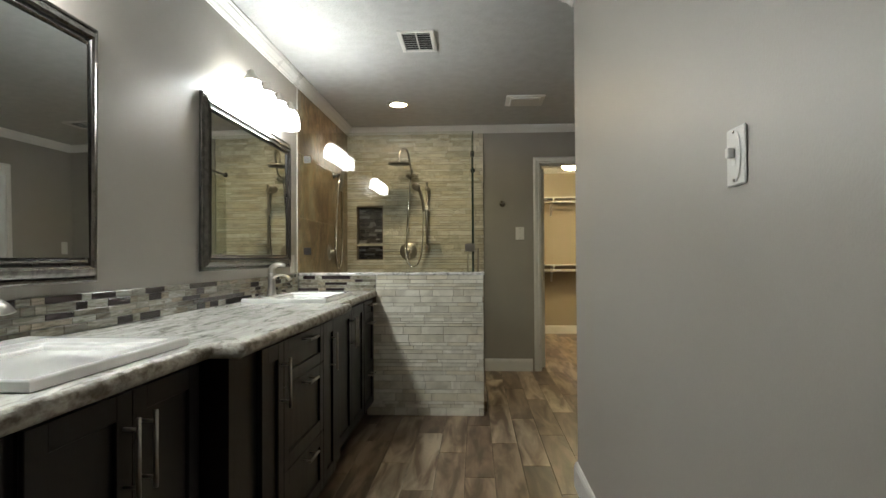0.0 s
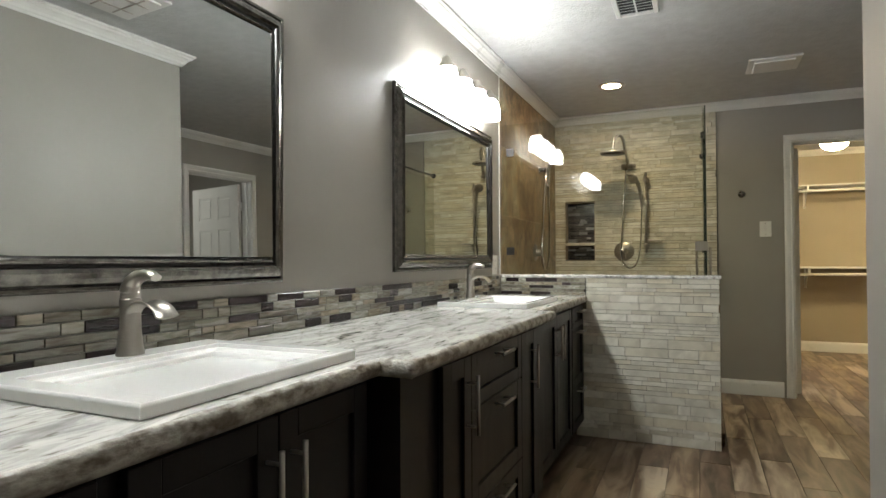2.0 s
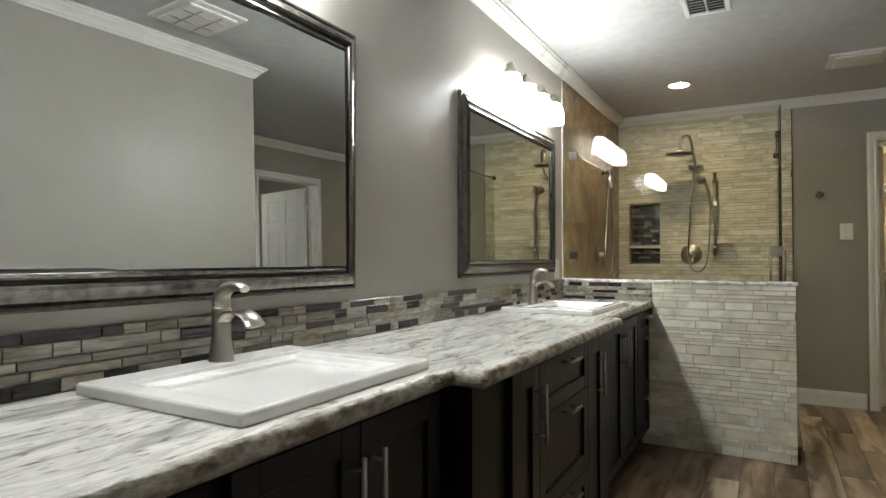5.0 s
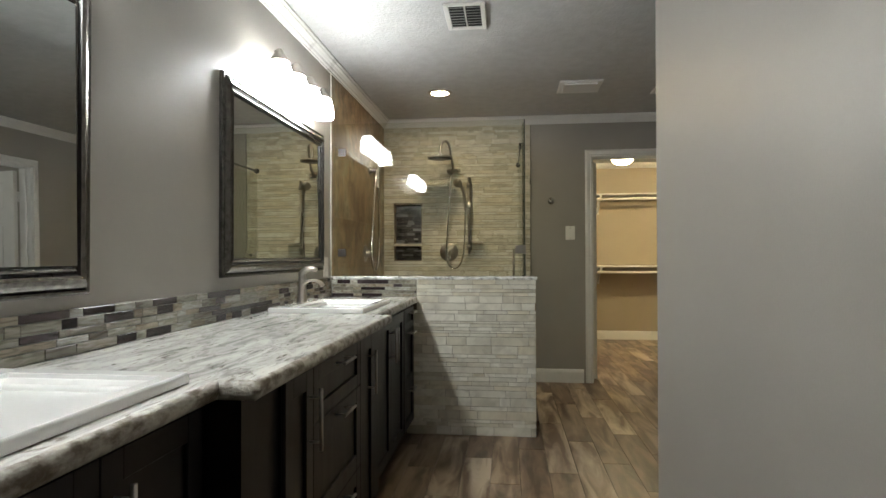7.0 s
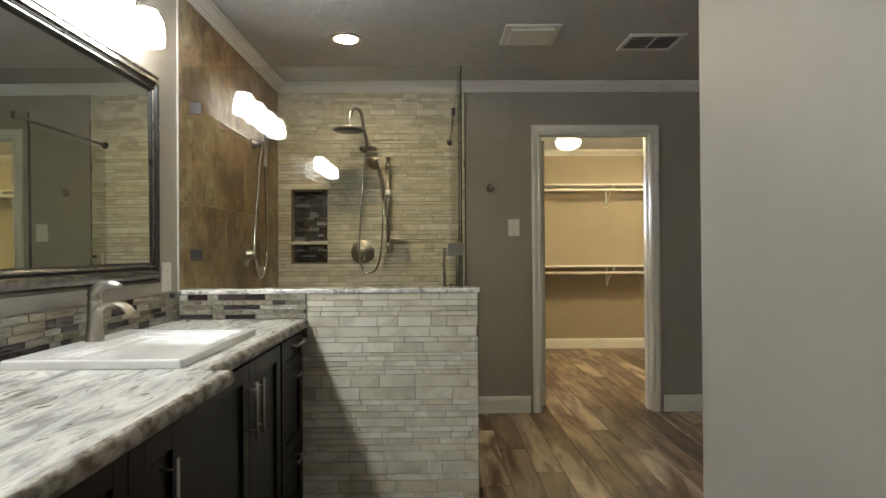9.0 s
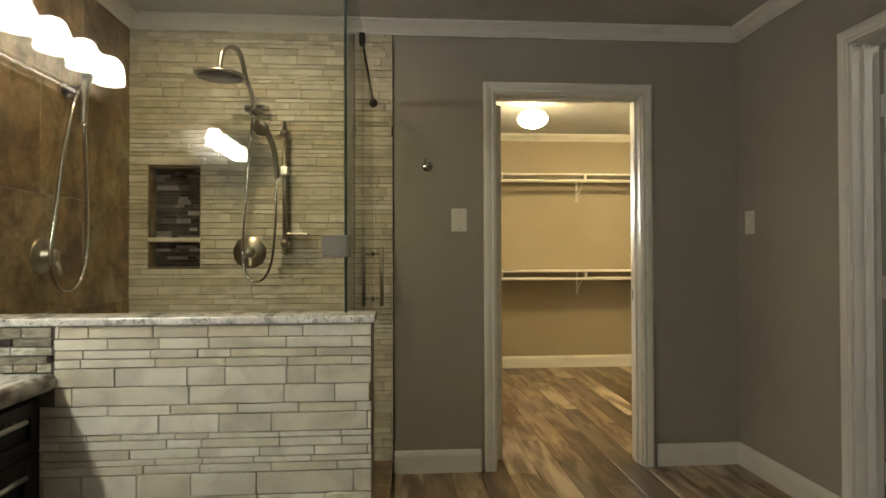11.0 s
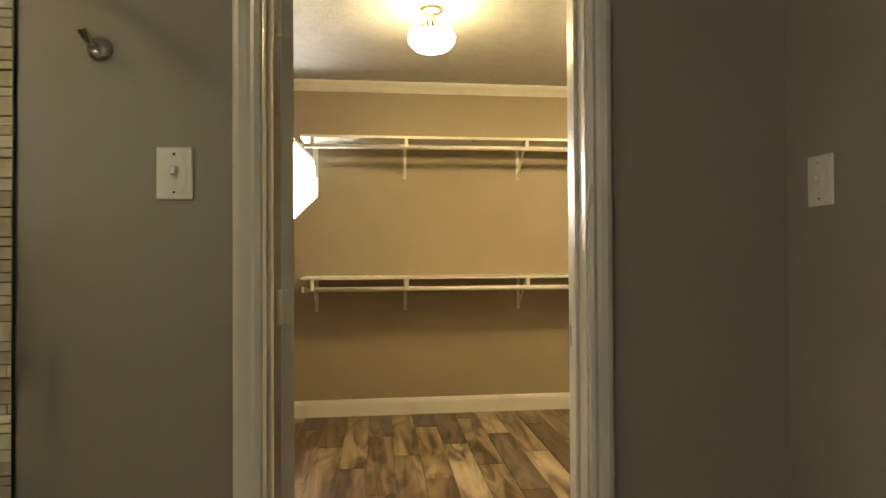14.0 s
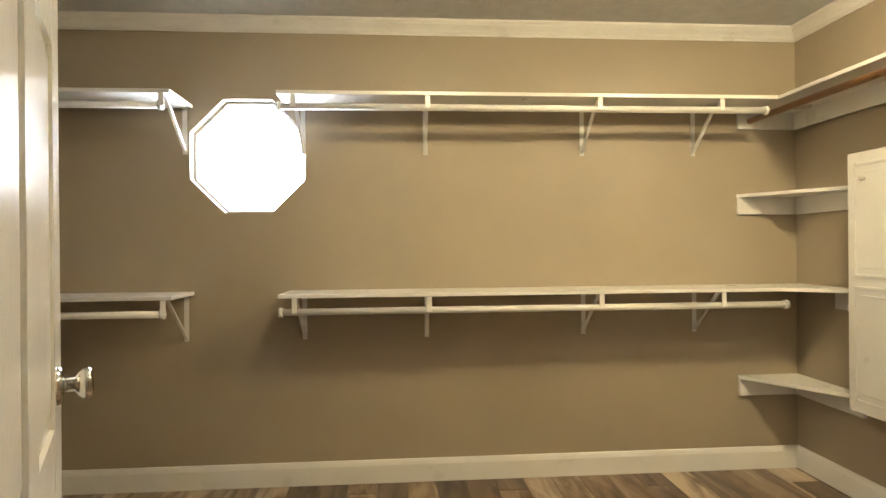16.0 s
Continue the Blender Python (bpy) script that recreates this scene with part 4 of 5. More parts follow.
can = thing("recessed_light", (-0.70, 4.97, H), "round recessed ceiling light, lit, over the shower", "ceiling lamp")
part("trim_ring", lathe([(0.068, -0.001), (0.068, -0.006), (0.088, -0.008), (0.098, -0.004), (0.099, -0.0005)], (-0.70, 4.97, H)), NICKEL, can, "bronze-toned metal trim ring")
part("lens", lathe([(0.0, -0.004), (0.067, -0.004), (0.067, -0.002), (0.0, -0.002)], (-0.70, 4.97, H)), CAN, can, "glowing lens")

def closet_light(LX, LY, glow):
    bowl = thing("closet_ceiling_light", (LX, LY, H), "semi-flush ceiling light with a lit cut-glass bowl", "ceiling lamp", "closet lights")
    part("canopy", lathe([(0.0, -0.022), (0.045, -0.022), (0.058, -0.012), (0.060, -0.0005), (0.0, -0.0005)], (LX, LY, H)), NICKEL, bowl, "nickel canopy")
    part("stem", tube([(LX, LY, H - 0.02), (LX, LY, H - 0.085)], 0.009, 12), NICKEL, bowl)
    prof = [(0.1195, -0.140), (0.120, -0.150), (0.110, -0.178), (0.084, -0.203), (0.045, -0.218), (0.0, -0.222)]
    bm = lathe(prof, (LX, LY, H), sides=48)
    for v in bm.verts:
        a = math.atan2(v.co.y - LY, v.co.x - LX)
        r = math.hypot(v.co.x - LX, v.co.y - LY)
        if r > 0.03:
            k = 1 + 0.02 * math.cos(a * 24)
            v.co.x, v.co.y = LX + (v.co.x - LX) * k, LY + (v.co.y - LY) * k
    shell = part("bowl", bm, glow, bowl, "glowing fluted glass bowl")
    # cut upper rim: rings of facets with gaps that throw rays on the ceiling
    rim = bmesh.new()
    rows = [(0.030, -0.082), (0.056, -0.086), (0.082, -0.094), (0.104, -0.106), (0.1195, -0.1385)]
    for i, ((r0, h0), (r1, h1)) in enumerate(zip(rows, rows[1:])):
        for k in range(26):
            a0, a1 = 2 * math.pi * k / 26, 2 * math.pi * (k + 0.70) / 26
            q = [(r0, a0, h0), (r1, a0, h1), (r1, a1, h1), (r0, a1, h0)]
            lo = [rim.verts.new((LX + r * math.cos(a), LY + r * math.sin(a), H + h)) for r, a, h in q]
            hi = [rim.verts.new((v.co.x, v.co.y, v.co.z + 0.003)) for v in lo]
            rim.faces.new(hi)
            rim.faces.new(lo[::-1])
            for n in range(4):
                rim.faces.new((lo[n], lo[(n + 1) % 4], hi[(n + 1) % 4], hi[n]))
    part("facets", rim, PLASTIC, shell, "cut glass facets")
    lamp("closet_bulb", "POINT", (LX, LY, H - 0.150), BULB_POWER, (1.0, 0.76, 0.42), 0.006)


closet_light(1.135, 7.36, BOWL)
closet_light(2.5, 7.15, BOWL_NEXT)

# invented dome, out of sight, added so that the side door looks lit
hall = thing("hall_fill_light", (3.3, 4.1, H), "added unseen dome light that brightens the next room", "ceiling lamp")
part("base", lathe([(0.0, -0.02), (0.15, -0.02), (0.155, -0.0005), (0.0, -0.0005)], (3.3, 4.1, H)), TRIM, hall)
part("dome", lathe([(0.145, -0.021), (0.13, -0.06), (0.08, -0.085), (0.0, -0.095)], (3.3, 4.1, H)), HALL_FILL, hall, "added glowing dome")

# ---------------- shower ----------------
GX, GY, GS, GT = -0.078, HWY + 0.055, 5.04, 2.02
CAPZ = HWZ + 0.0205
encl = thing("shower_screen", (GX, GY, CAPZ), "frameless clear glass shower screen on the half wall", "shower screen")
part("front_panel", one(WX + 0.003, GX + 0.004, GY - 0.005, GY + 0.005, CAPZ + 0.001, GT), GLASS, encl, "clear glass panel")
part("edge", one(GX + 0.0045, GX + 0.0105, GY - 0.005, GY + 0.005, CAPZ + 0.001, GT), GLASS_EDGE, encl, "green polished glass edge")
part("return_panel", one(GX - 0.005, GX + 0.005, HWY + HWT + 0.004, GS, 0.077, GT), GLASS, encl, "clear glass panel")
part("edge", one(GX - 0.005, GX + 0.005, GS + 0.0005, GS + 0.0025, 0.077, GT), GLASS_EDGE, encl, "green polished glass edge")
for z in (1.185,):
    part("clamp", boxes((GX - 0.055, GX + 0.012, GY - 0.012, GY - 0.0055, z - 0.028, z + 0.028), (GX + 0.011, GX + 0.016, GY - 0.0125, GY + 0.055, z - 0.0282, z + 0.0282), bevel=0.002), NICKEL, encl, "square brushed nickel glass clamp")
# nickel clamps given dark metal, so the colour dulls the lamps' glare on them
for z in (1.165, 1.83):
    part("clamp", boxes((WX + 0.036, WX + 0.090, GY - 0.012, GY - 0.0055, z - 0.026, z + 0.026), bevel=0.002), DARKMETAL, encl, "square brushed nickel glass clamp")
bar = part("support_bar", tube([(GX, GS - 0.10, GT - 0.045), (GX, BY - 0.018, GT - 0.045)], 0.009, 12), DARKMETAL, encl, "dark metal support bar")
part("flange", lathe([(0.0, -0.022), (0.014, -0.022), (0.016, -0.012), (0.024, -0.008), (0.025, 0)], (GX, BY - 0.018, GT - 0.045), "y"), DARKMETAL, bar)
part("bracket", one(GX - 0.016, GX + 0.016, GS - 0.125, GS - 0.085, GT - 0.065, GT - 0.022, 0.004), DARKMETAL, bar)

sdoor = thing("shower_door", (GX, GS, 0.09), "frameless clear glass shower door with a tubular pull", "shower door")
part("door_panel", one(GX - 0.005, GX + 0.005, GS + 0.010, BY - 0.024, 0.090, GT - 0.08), GLASS, sdoor, "clear glass panel")
part("edge", one(GX - 0.005, GX + 0.005, GS + 0.006, GS + 0.0095, 0.090, GT - 0.08), GLASS_EDGE, sdoor, "green polished glass edge")
hy = 5.70
for s in (-1, 1):
    h = part("handle", tube([(GX + s * 0.050, hy, 0.905), (GX + s * 0.050, hy, 1.205)], 0.0105, 14), NICKEL, sdoor, "brushed nickel tubular pull")
    for z in (0.940, 1.170):
        part("standoff", tube([(GX + s * 0.006, hy, z), (GX + s * 0.050, hy, z)], 0.007, 10), NICKEL, h)
        part("collar", lathe([(0.0, 0.012 * s), (0.012, 0.012 * s), (0.013, 0.005 * s), (0.0, 0.005 * s)], (GX, hy, z), "x"), DARKMETAL, h)

T = BY - 0.016  # face of the stacked stone
rs = thing("rain_shower", (-0.70, T, 1.93), "brushed nickel rain shower head on a curved arm", "shower head")
part("arm", tube([(-0.700, T, 1.925), (-0.695, 5.79, 1.925), (-0.672, 5.73, 1.930), (-0.668, 5.67, 1.970), (-0.680, 5.61, 2.030), (-0.684, 5.565, 2.090), (-0.696, 5.535, 2.132), (-0.722, 5.50, 2.140), (-0.748, 5.475, 2.110), (-0.757, 5.465, 2.055), (-0.757, 5.465, 2.015)], 0.0115, 12, curve=True), NICKEL, rs)
part("rose", lathe([(0.0, -0.016), (0.020, -0.015), (0.028, -0.006), (0.030, 0)], (-0.700, T, 1.925), "y"), NICKEL, rs)
hd = part("head", lathe([(0.0, 0.030), (0.014, 0.030), (0.018, 0.016), (0.085, 0.008), (0.108, 0.002), (0.110, -0.006), (0.106, -0.010), (0.0, -0.010)], (-0.757, 5.465, 1.995), sides=36), NICKEL, rs, "round flat shower head")
part("nozzle_face", lathe([(0.0, -0.0105), (0.098, -0.0105), (0.098, -0.013), (0.0, -0.013)], (-0.757, 5.465, 1.995), sides=36), DARKMETAL, hd)
part("diverter", tube([(-0.730, 5.795, 1.925), (-0.640, 5.795, 1.925)], 0.020, 14), NICKEL, rs)
part("knob", lathe([(0.0, 0.030), (0.015, 0.028), (0.017, 0.0), (0.0, 0.0)], (-0.640, 5.795, 1.925), "x"), NICKEL, rs)

sb = thing("hand_shower", (-0.529, T, 1.18), "nickel hand shower on a slide bar with a hose", "hand shower")
part("slide_bar", tube([(-0.529, T - 0.055, 1.165), (-0.529, T - 0.055, 1.860)], 0.0115, 12), NICKEL, sb)
for z in (1.225, 1.795):
    part("mount", lathe([(0.0, -0.078), (0.018, -0.078), (0.022, -0.066), (0.022, -0.048), (0.014, -0.036), (0.014, -0.010), (0.024, -0.004), (0.025, 0)], (-0.529, T, z), "y"), NICKEL, sb)
part("slider", one(-0.552, -0.506, T - 0.085, T - 0.030, 1.575, 1.620, 0.008, 2), NICKEL, sb)
part("handpiece", tube([(-0.560, T - 0.100, 1.555), (-0.563, T - 0.105, 1.620), (-0.572, T - 0.115, 1.700), (-0.592, T - 0.135, 1.765), (-0.612, T - 0.155, 1.800)], (0.012, 0.018), 14, curve=True), NICKEL, sb)
bm = lathe([(0.0, 0.022), (0.030, 0.016), (0.042, 0.002), (0.043, -0.008), (0.0, -0.010)], (0, 0, 0))
bmesh.ops.rotate(bm, verts=bm.verts, cent=(0, 0, 0), matrix=Euler((radians(-52), radians(28), 0)).to_matrix())
bmesh.ops.translate(bm, verts=bm.verts, vec=(-0.622, T - 0.165, 1.800))
part("spray_head", bm, NICKEL, sb)
part("hose", tube([(-0.690, 5.785, 1.905), (-0.705, 5.775, 1.70), (-0.722, 5.770, 1.45), (-0.735, 5.765, 1.22), (-0.722, 5.750, 1.09), (-0.680, 5.740, 1.035), (-0.625, 5.735, 1.045), (-0.585, 5.735, 1.13), (-0.568, 5.740, 1.30), (-0.564, 5.742, 1.45), (-0.560, T - 0.100, 1.555)], 0.0065, 10, curve=True), CHROME, sb, "ribbed metal hose")
dish = part("soap_dish", one(-0.515, -0.405, T - 0.105, T - 0.018, 1.262, 1.278, 0.006, 2), NICKEL, sb)


def shower_valve(at, axis, sign, r, label):
    x, y, z = at
    v = thing("shower_valve", at, label, "shower valve", "shower valves")
    part("escutcheon", lathe([(0.0, 0.014 * sign), (r * 0.55, 0.013 * sign), (r * 0.62, 0.009 * sign), (r * 0.95, 0.007 * sign), (r, 0.001 * sign)], at, axis, 36), NICKEL, v)
    part("hub", lathe([(0.0, 0.062 * sign), (0.020, 0.060 * sign), (0.026, 0.050 * sign), (0.032, 0.014 * sign)], at, axis), NICKEL, v)
    o = Vector((0.045 * sign, 0, 0)) if axis == "x" else Vector((0, 0.045 * sign, 0))
    a = Vector(at) + o
    part("lever", tube([a, a + Vector((0.01, 0.01, -0.035)), a + Vector((0.015, 0.0, -0.075)) + o * 0.3], (0.012, 0.008), 10, curve=True), NICKEL, v)
    return v


shower_valve((-0.720, T, 1.180), "y", -1, 0.085, "round brushed nickel shower valve on the stacked stone")
shower_valve((WX + 0.004, 5.11, 1.165), "x", 1, 0.070, "round brushed nickel shower valve on the brown tile")

hs = thing("hand_shower", (WX + 0.004, 5.24, 1.30), "nickel hand shower with a looped hose on the brown tile", "hand shower")
X = WX + 0.004
part("holder", lathe([(0.0, 0.06), (0.018, 0.06), (0.018, 0.012), (0.030, 0.006), (0.032, 0)], (X, 5.27, 1.86), "x"), DARKMETAL, hs)
part("handpiece", tube([(X + 0.075, 5.27, 1.72), (X + 0.078, 5.27, 1.80), (X + 0.085, 5.265, 1.88), (X + 0.115, 5.255, 1.93)], (0.012, 0.017), 12, curve=True), NICKEL, hs)
bm = lathe([(0.0, 0.022), (0.042, 0.017), (0.060, 0.003), (0.061, -0.009), (0.0, -0.012)], (0, 0, 0))
bmesh.ops.rotate(bm, verts=bm.verts, cent=(0, 0, 0), matrix=Matrix.Rotation(radians(-28), 3, "Y"))
bmesh.ops.translate(bm, verts=bm.verts, vec=(X + 0.13, 5.255, 1.925))
part("spray_head", bm, DARKMETAL, hs)
part("hose", tube([(X + 0.060, 5.262, 1.865), (X + 0.064, 5.215, 1.80), (X + 0.066, 5.150, 1.62), (X + 0.070, 5.085, 1.36), (X + 0.072, 5.045, 1.17), (X + 0.074, 5.070, 1.065), (X + 0.074, 5.150, 1.025), (X + 0.072, 5.245, 1.060), (X + 0.072, 5.298, 1.18), (X + 0.073, 5.298, 1.38), (X + 0.074, 5.280, 1.60), (X + 0.075, 5.27, 1.73)], 0.008, 10, curve=True), CHROME, hs, "ribbed metal hose")

# ---------------- closet fittings ----------------
def bracket(parent, x, zs, zr):
    """A pressed-metal shelf bracket with a rod hook on the back wall."""
    y = CY - 0.001
    b = part("bracket", one(x - 0.012, x + 0.012, y - 0.004, y, zs - 0.255, zs - 0.019, 0.001), TRIM, parent, "white metal bracket")
    part("arm", one(x - 0.010, x + 0.010, y - 0.275, y - 0.004, zs - 0.024, zs - 0.0185, 0.001), TRIM, b)
    part("brace", prism([(x - 0.007, y - 0.004, zs - 0.245), (x - 0.007, y - 0.004, zs - 0.228), (x - 0.007, y - 0.235, zs - 0.024), (x - 0.007, y - 0.255, zs - 0.024)], (0.014, 0, 0)), TRIM, b)
    part("rod_hook", boxes((x - 0.012, x + 0.012, y - 0.300, y - 0.296, zr - 0.005, zs - 0.0185), (x - 0.012, x + 0.012, y - 0.300, y - 0.255, zs - 0.022, zs - 0.0186), bevel=0.0008), TRIM, b)
    part("screw", lathe([(0.0, -0.0025), (0.004, -0.002), (0.005, 0)], (x, y - 0.004, zs - 0.240), "y", 10), DARKMETAL, b)


def shelf_run(x0, x1, zs, xs, r0, r1, label, cap0=True, cap1=True):
    drop = 0.070 if zs > 1.5 else 0.085
    s = thing("closet_shelf", ((x0 + x1) / 2, CY, zs), label, "shelf", "closet shelves")
    part("board", one(x0, x1, CY - 0.305, CY - 0.001, zs - 0.018, zs, 0.0015), TRIM, s, "white painted board")
    zr, ry = zs - drop, CY - 0.278
    rod = part("rod", tube([(r0, ry, zr), (r1, ry, zr)], 0.0165, 16), TRIM, s, "white closet rod")
    for on, x, sg in ((cap0, r0, -1), (cap1, r1, 1)):
        if on:
            part("end_cap", tube([(x - 0.004 * sg, ry, zr), (x + 0.014 * sg, ry, zr)], 0.0225, 16), PLASTIC, rod)
    for x in xs:
        bracket(s, x, zs, zr)
    return s


US, LS = 1.968, 1.012
shelf_run(0.345, CRX - 0.302, US, (0.42, 1.053, 1.894, 2.511), 0.36, 2.74, "long white upper closet shelf with a hanging rod on metal brackets")
shelf_run(0.345, CRX - 0.001, LS, (0.42, 1.053, 1.894, 2.511), 0.36, 2.84, "long white lower closet shelf with a hanging rod on metal brackets")
shelf_run(CLX + 0.001, -0.135, US, (-1.0, -0.175), CLX + 0.02, -0.19, "short white upper closet shelf with a hanging rod", False)
shelf_run(CLX + 0.001, -0.135, LS, (-1.0, -0.175), CLX + 0.02, -0.19, "short white lower closet shelf with a hanging rod", False)

side = thing("closet_shelf", (CRX, 7.4, US), "white side shelf with a varnished wooden hanging rod", "shelf", "closet shelves")
part("board", one(CRX - 0.30, CRX - 0.001, BY + 0.15, CY - 0.001, US - 0.018, US, 0.0015), TRIM, side, "white painted board")
part("cleat", one(2.76, CRX - 0.0205, CY - 0.020, CY - 0.001, US - 0.110, US - 0.0185, 0.0015), TRIM, side)
part("cleat", one(CRX - 0.020, CRX - 0.001, BY + 0.15, CY - 0.001, US - 0.110, US - 0.0185, 0.0015), TRIM, side)
part("rod", tube([(CRX - 0.275, BY + 0.15, US - 0.065), (CRX - 0.275, CY - 0.020, US - 0.065)], 0.0165, 16), WOOD_ROD, side, "varnished wooden rod")


def corner_shelf(z):
    c = thing("corner_shelf", (CRX, CY, z), "small white triangular shelf on cleats in the closet corner", "shelf", "corner shelves")
    part("board", prism([(2.756, CY - 0.001, z - 0.018), (2.756, CY - 0.022, z - 0.018), (CRX - 0.045, 8.185, z - 0.018), (CRX - 0.001, 8.185, z - 0.018), (CRX - 0.001, CY - 0.001, z - 0.018)], (0, 0, 0.018)), TRIM, c, "white painted board")
    part("cleat", one(2.758, CRX - 0.0205, CY - 0.020, CY - 0.001, z - 0.110, z - 0.0185, 0.0015), TRIM, c)
    part("cleat", one(CRX - 0.020, CRX - 0.001, 8.185, CY - 0.001, z - 0.110, z - 0.0185, 0.0015), TRIM, c)
    return c


corner_shelf(1.503)
corner_shelf(0.515)
cl = thing("corner_shelf", (CRX, CY, LS), "white cleat and corner piece that carries the lower shelf on", "shelf", "corner shelves")
part("cleat", one(CRX - 0.020, CRX - 0.001, 8.185, CY - 0.31, LS - 0.110, LS - 0.0185, 0.0015), TRIM, cl)
part("board", prism([(2.80, CY - 0.3055, LS - 0.018), (CRX - 0.045, 8.185, LS - 0.018), (CRX - 0.001, 8.185, LS - 0.018), (CRX - 0.001, CY - 0.3055, LS - 0.018)], (0, 0, 0.0175)), TRIM, cl)

iron = thing("ironing_cabinet", (CRX, 7.94, 0.458), "white wall-hung ironing-board cabinet with raised panels", "cabinet")
part("body", one(CRX - 0.085, CRX - 0.001, 7.74, 8.150, 0.470, 1.630, 0.003), TRIM, iron)
dr = part("door", one(CRX - 0.108, CRX - 0.086, 7.725, 8.165, 0.458, 1.642, 0.004, 2), TRIM, iron, "white door")
for a, b in ((0.505, 1.035), (1.075, 1.595)):
    part("moulding", boxes((CRX - 0.114, CRX - 0.1085, 7.765, 7.780, a, b), (CRX - 0.114, CRX - 0.1085, 8.115, 8.130, a, b), (CRX - 0.1138, CRX - 0.1085, 7.780, 8.115, a, a + 0.015), (CRX - 0.1138, CRX - 0.1085, 7.780, 8.115, b - 0.015, b), bevel=0.002), TRIM, dr)
    part("panel", one(CRX - 0.112, CRX - 0.1082, 7.805, 8.090, a + 0.04, b - 0.04, 0.0018), TRIM, dr)
part("knob", lathe([(0.0, -0.022), (0.012, -0.020), (0.014, -0.014), (0.006, -0.006), (0.008, 0)], (CRX - 0.114, 8.06, 1.52), "x"), PLASTIC, dr)

# ---------------- tile pieces ----------------
rng = random.Random(7)
HT = [0.015, 0.034, 0.022, 0.040, 0.028, 0.056, 0.024, 0.046]
LT = [0.08, 0.13, 0.18, 0.24, 0.15]
for a, b, c, d in strips(-0.83, -0.003, 0.0, HWZ, HT, LT, rng, (-0.84, EX + 0.003, CB - 0.006, HWZ + 0.1)):
    t = rng.choice((0.0105, 0.0115, 0.0125))
    piece("stone_strip", "hw", (b - a - 0.0018, t, d - c - 0.0022), ((a + b) / 2, HWY + 0.012 - t / 2, (c + d) / 2), STACKED, half_wall, 0.0016)

back = strips(WX, 0.028, 0.0, H - 0.064, [0.022, 0.030, 0.038, 0.022, 0.030, 0.046], [0.11, 0.16, 0.22, 0.28, 0.19], rng, (NX0, NX1, NZ0, NZ1))
near = sorted(back, key=lambda q: abs((q[2] + q[3]) / 2 - 1.62) + 0.4 * abs((q[0] + q[1]) / 2 + 0.5))
chosen = set(near[:290])
rest = bmesh.new()
for q in back:
    a, b, c, d = q
    t = rng.choice((0.010, 0.0125, 0.015))
    if q in chosen:
        piece("stone_strip", "bw", (b - a - 0.0024, t, d - c - 0.0028), ((a + b) / 2, BY - t / 2, (c + d) / 2), STACKED, tile_wall, 0.0016)
    else:
        box(rest, a + 0.0013, b - 0.0013, BY - t, BY, c + 0.0015, d - 0.0015)
o = part("stone_strips", rest, STACKED_REST, tile_wall)
tagged(o, kind="stuff")
structure("wall_tile_edge", one(0.0285, 0.031, BY - 0.017, BY, 0, H - 0.064), DARKMETAL, "thin dark metal tile edge", "trim")

# niche with a stone shelf and dark mosaic
nb = bmesh.new()
box(nb, NX0, NX1, BY + 0.092, BY + 0.120, NZ0, NZ1)
nic = structure("niche", nb, GROUT, "recessed shower niche lined with dark mosaic", "niche")
mo = bmesh.new()
for a, b, c, d in strips(NX0 + 0.002, NX1 - 0.002, NZ0 + 0.002, NZ1 - 0.002, [0.017, 0.025, 0.017], [0.045, 0.08, 0.11], rng):
    box(mo, a + 0.0009, b - 0.0009, BY + 0.087, BY + 0.0919, c + 0.0009, d - 0.0009)
tagged(part("mosaic_tiles", mo, MOSAIC_REST, nic), kind="stuff")
part("shelf", one(NX0 + 0.001, NX1 - 0.001, BY - 0.012, BY + 0.0865, 1.236, 1.258, 0.002), STACKED, nic, "pale stone shelf")
part("lining", boxes((NX0 + 0.0005, NX0 + 0.004, BY - 0.008, BY + 0.0865, NZ0 + 0.004, NZ1 - 0.004), (NX1 - 0.004, NX1 - 0.0005, BY - 0.008, BY + 0.0865, NZ0 + 0.004, NZ1 - 0.004), (NX0 + 0.0005, NX1 - 0.0005, BY - 0.008, BY + 0.0865, NZ1 - 0.004, NZ1 - 0.0005), (NX0 + 0.0005, NX1 - 0.0005, BY - 0.008, BY + 0.0865, NZ0 + 0.0005, NZ0 + 0.004)), SLATE, nic)

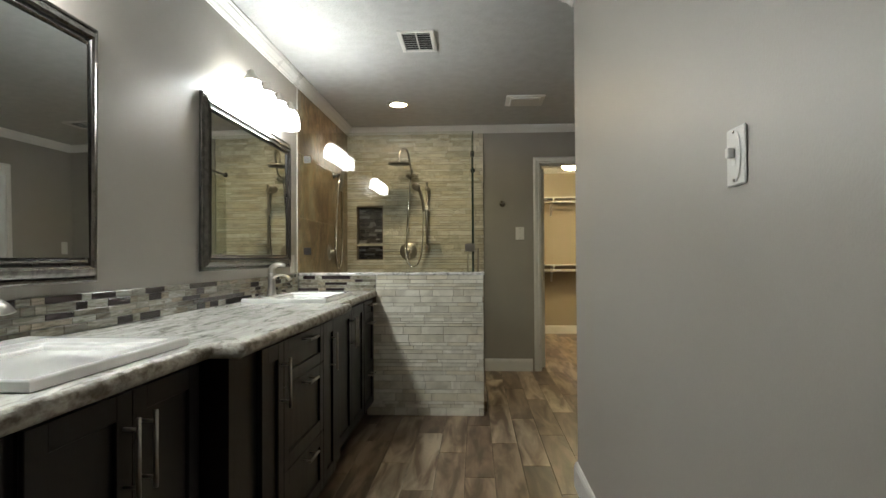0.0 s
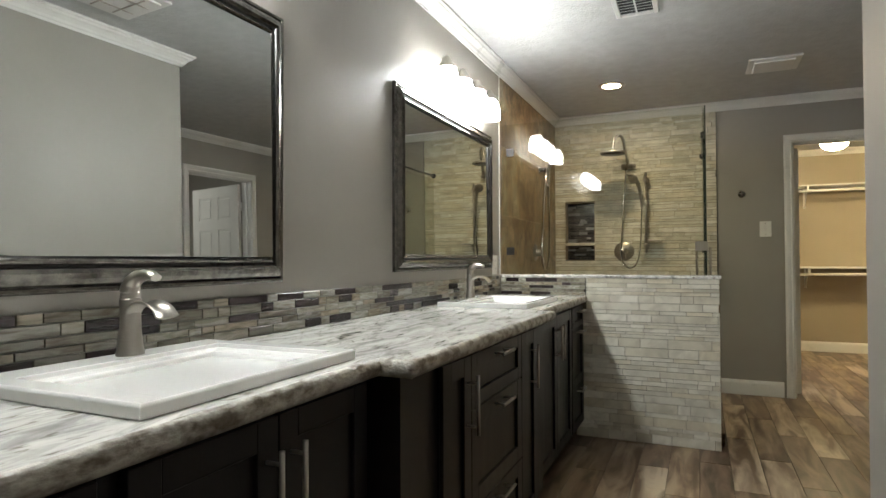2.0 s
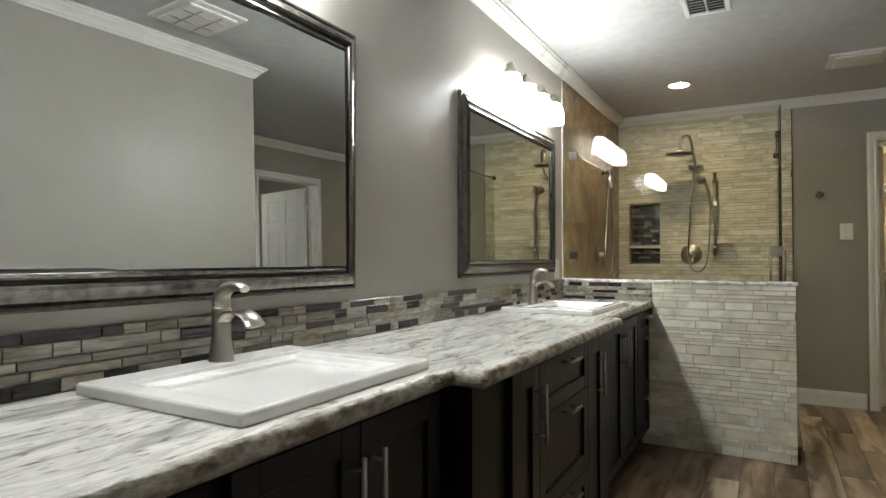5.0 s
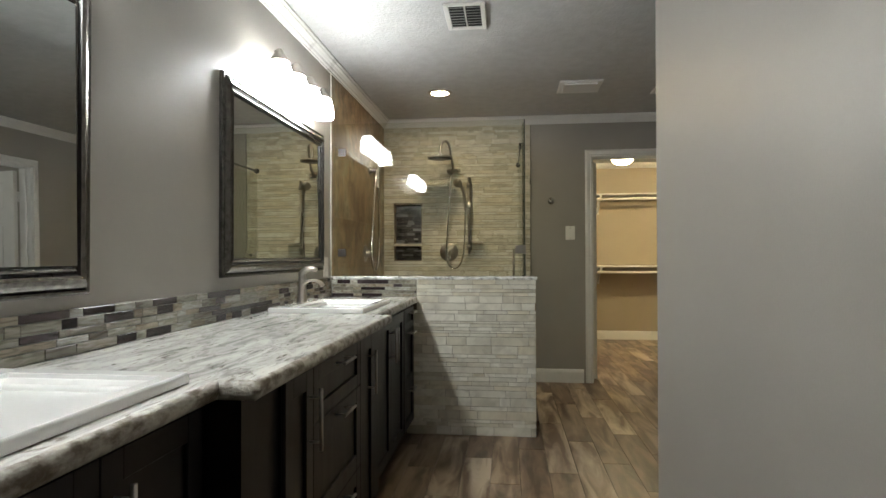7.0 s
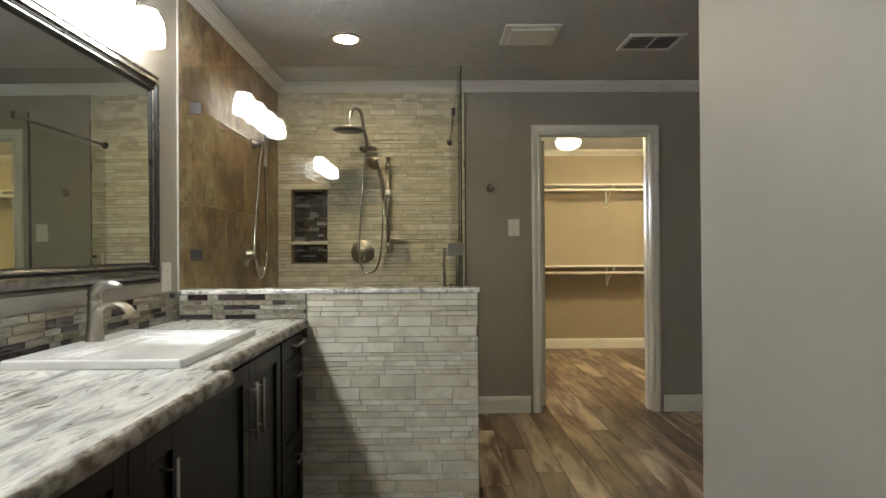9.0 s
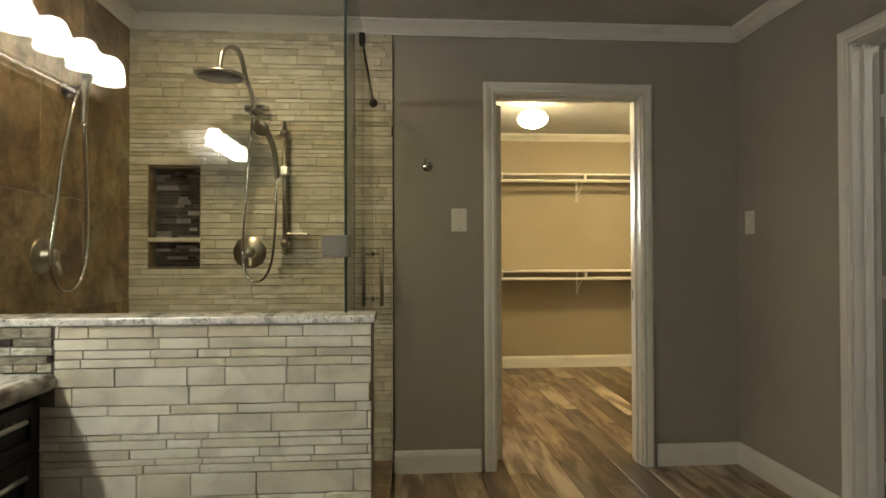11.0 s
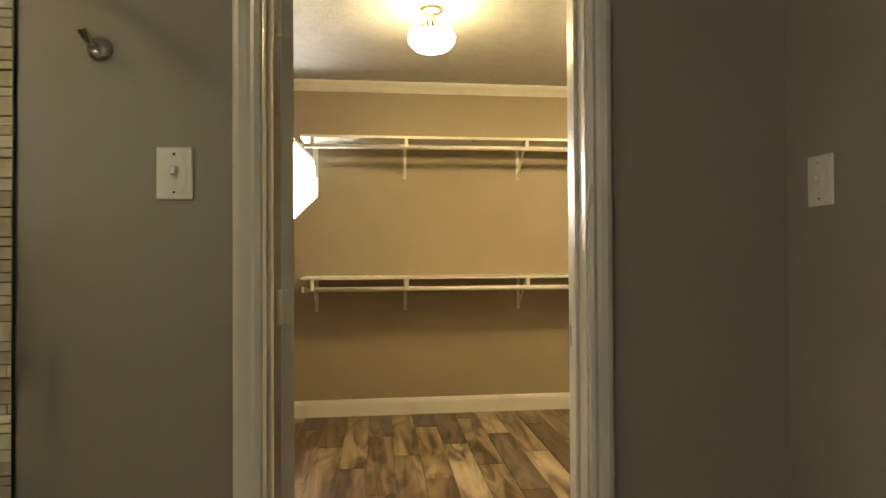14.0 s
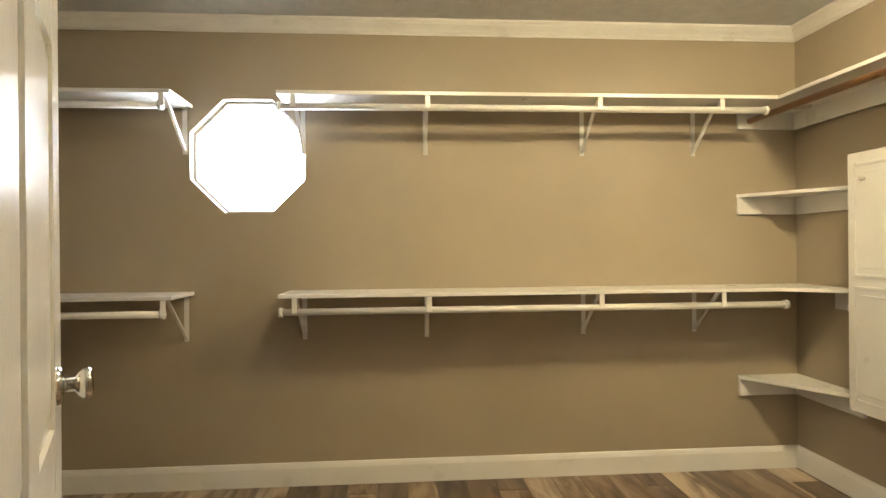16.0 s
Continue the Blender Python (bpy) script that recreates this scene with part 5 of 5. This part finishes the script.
# brown tiles of the shower's side wall
z = 0.0
row = 0
while z < H - 0.075:
    h = min(0.47, H - 0.066 - z)
    y = HWY + 0.002 - (0.30 if row % 2 else 0)
    while y < BY - 0.02:
        a, b = max(y, HWY + 0.002), min(y + 0.60, BY - 0.016)
        if b - a > 0.02:
            piece("tile", "sl", (0.009, b - a - 0.0012, h - 0.0012), (WX - 0.0015, (a + b) / 2, z + h / 2), SLATE, shower_west, 0.001)
        y += 0.60
    z += h
    row += 1
structure("tile_edge_strip", one(WX + 0.0005, WX + 0.006, HWY - 0.006, HWY + 0.004, 1.012, H - 0.069), TRIM, "pale tile edge strip up the wall", "trim")

# mosaic splashback along the wall and on the half wall
splash = structure("splashback", one(WX + 0.0005, WX + 0.004, Y0, HWY - 0.001, CT + 0.0005, 1.004), PALE_GROUT, "mosaic splashback bed above the counter", "splashback")
splash_end = structure("splashback_end", one(WX + 0.004, EX + 0.002, HWY + 0.002, HWY + 0.011, CT + 0.0005, HWZ), PALE_GROUT, "mosaic splashback bed on the half wall", "splashback")
MH = [0.0205, 0.0246, 0.0287]
ML = [0.05, 0.085, 0.12, 0.155]
for a, b, c, d in strips(0.45, HWY - 0.012, CT + 0.001, 1.003, MH, ML, rng):
    piece("mosaic_tile", "mo", (0.006, b - a - 0.0022, d - c - 0.0022), (WX + 0.007, (a + b) / 2, (c + d) / 2), MOSAIC, splash, 0.0009)
for a, b, c, d in strips(WX + 0.011, EX + 0.001, CT + 0.001, HWZ - 0.001, [0.0206], ML, rng):
    piece("mosaic_tile", "me", (b - a - 0.0022, 0.006, d - c - 0.0022), ((a + b) / 2, HWY - 0.001, (c + d) / 2), MOSAIC, splash_end, 0.0009)

# floor planks: 0.15 m wide, laid lengthwise, ends staggered
PW, PL = 0.152, 0.915
col = 0
x = WX
while x < CRX:
    x1 = min(x + PW, CRX)
    y = FY - (col * 0.37 % PL)
    while y < CY:
        a, b = max(y, FY), min(y + PL, CY)
        inside = (x < PX + 0.1 and b < PY) or b >= PY or x < PX
        if b - a > 0.01 and inside and not (x > PX + 0.1 and b < PY):
            piece("plank", "pl", (x1 - x - 0.0025, b - a - 0.0025, 0.006), ((x + x1) / 2, (a + b) / 2, -0.0032 + 0.0002 * (col % 2)), PLANK, sub, 0.0012)
        y += PL
    x += PW
    col += 1
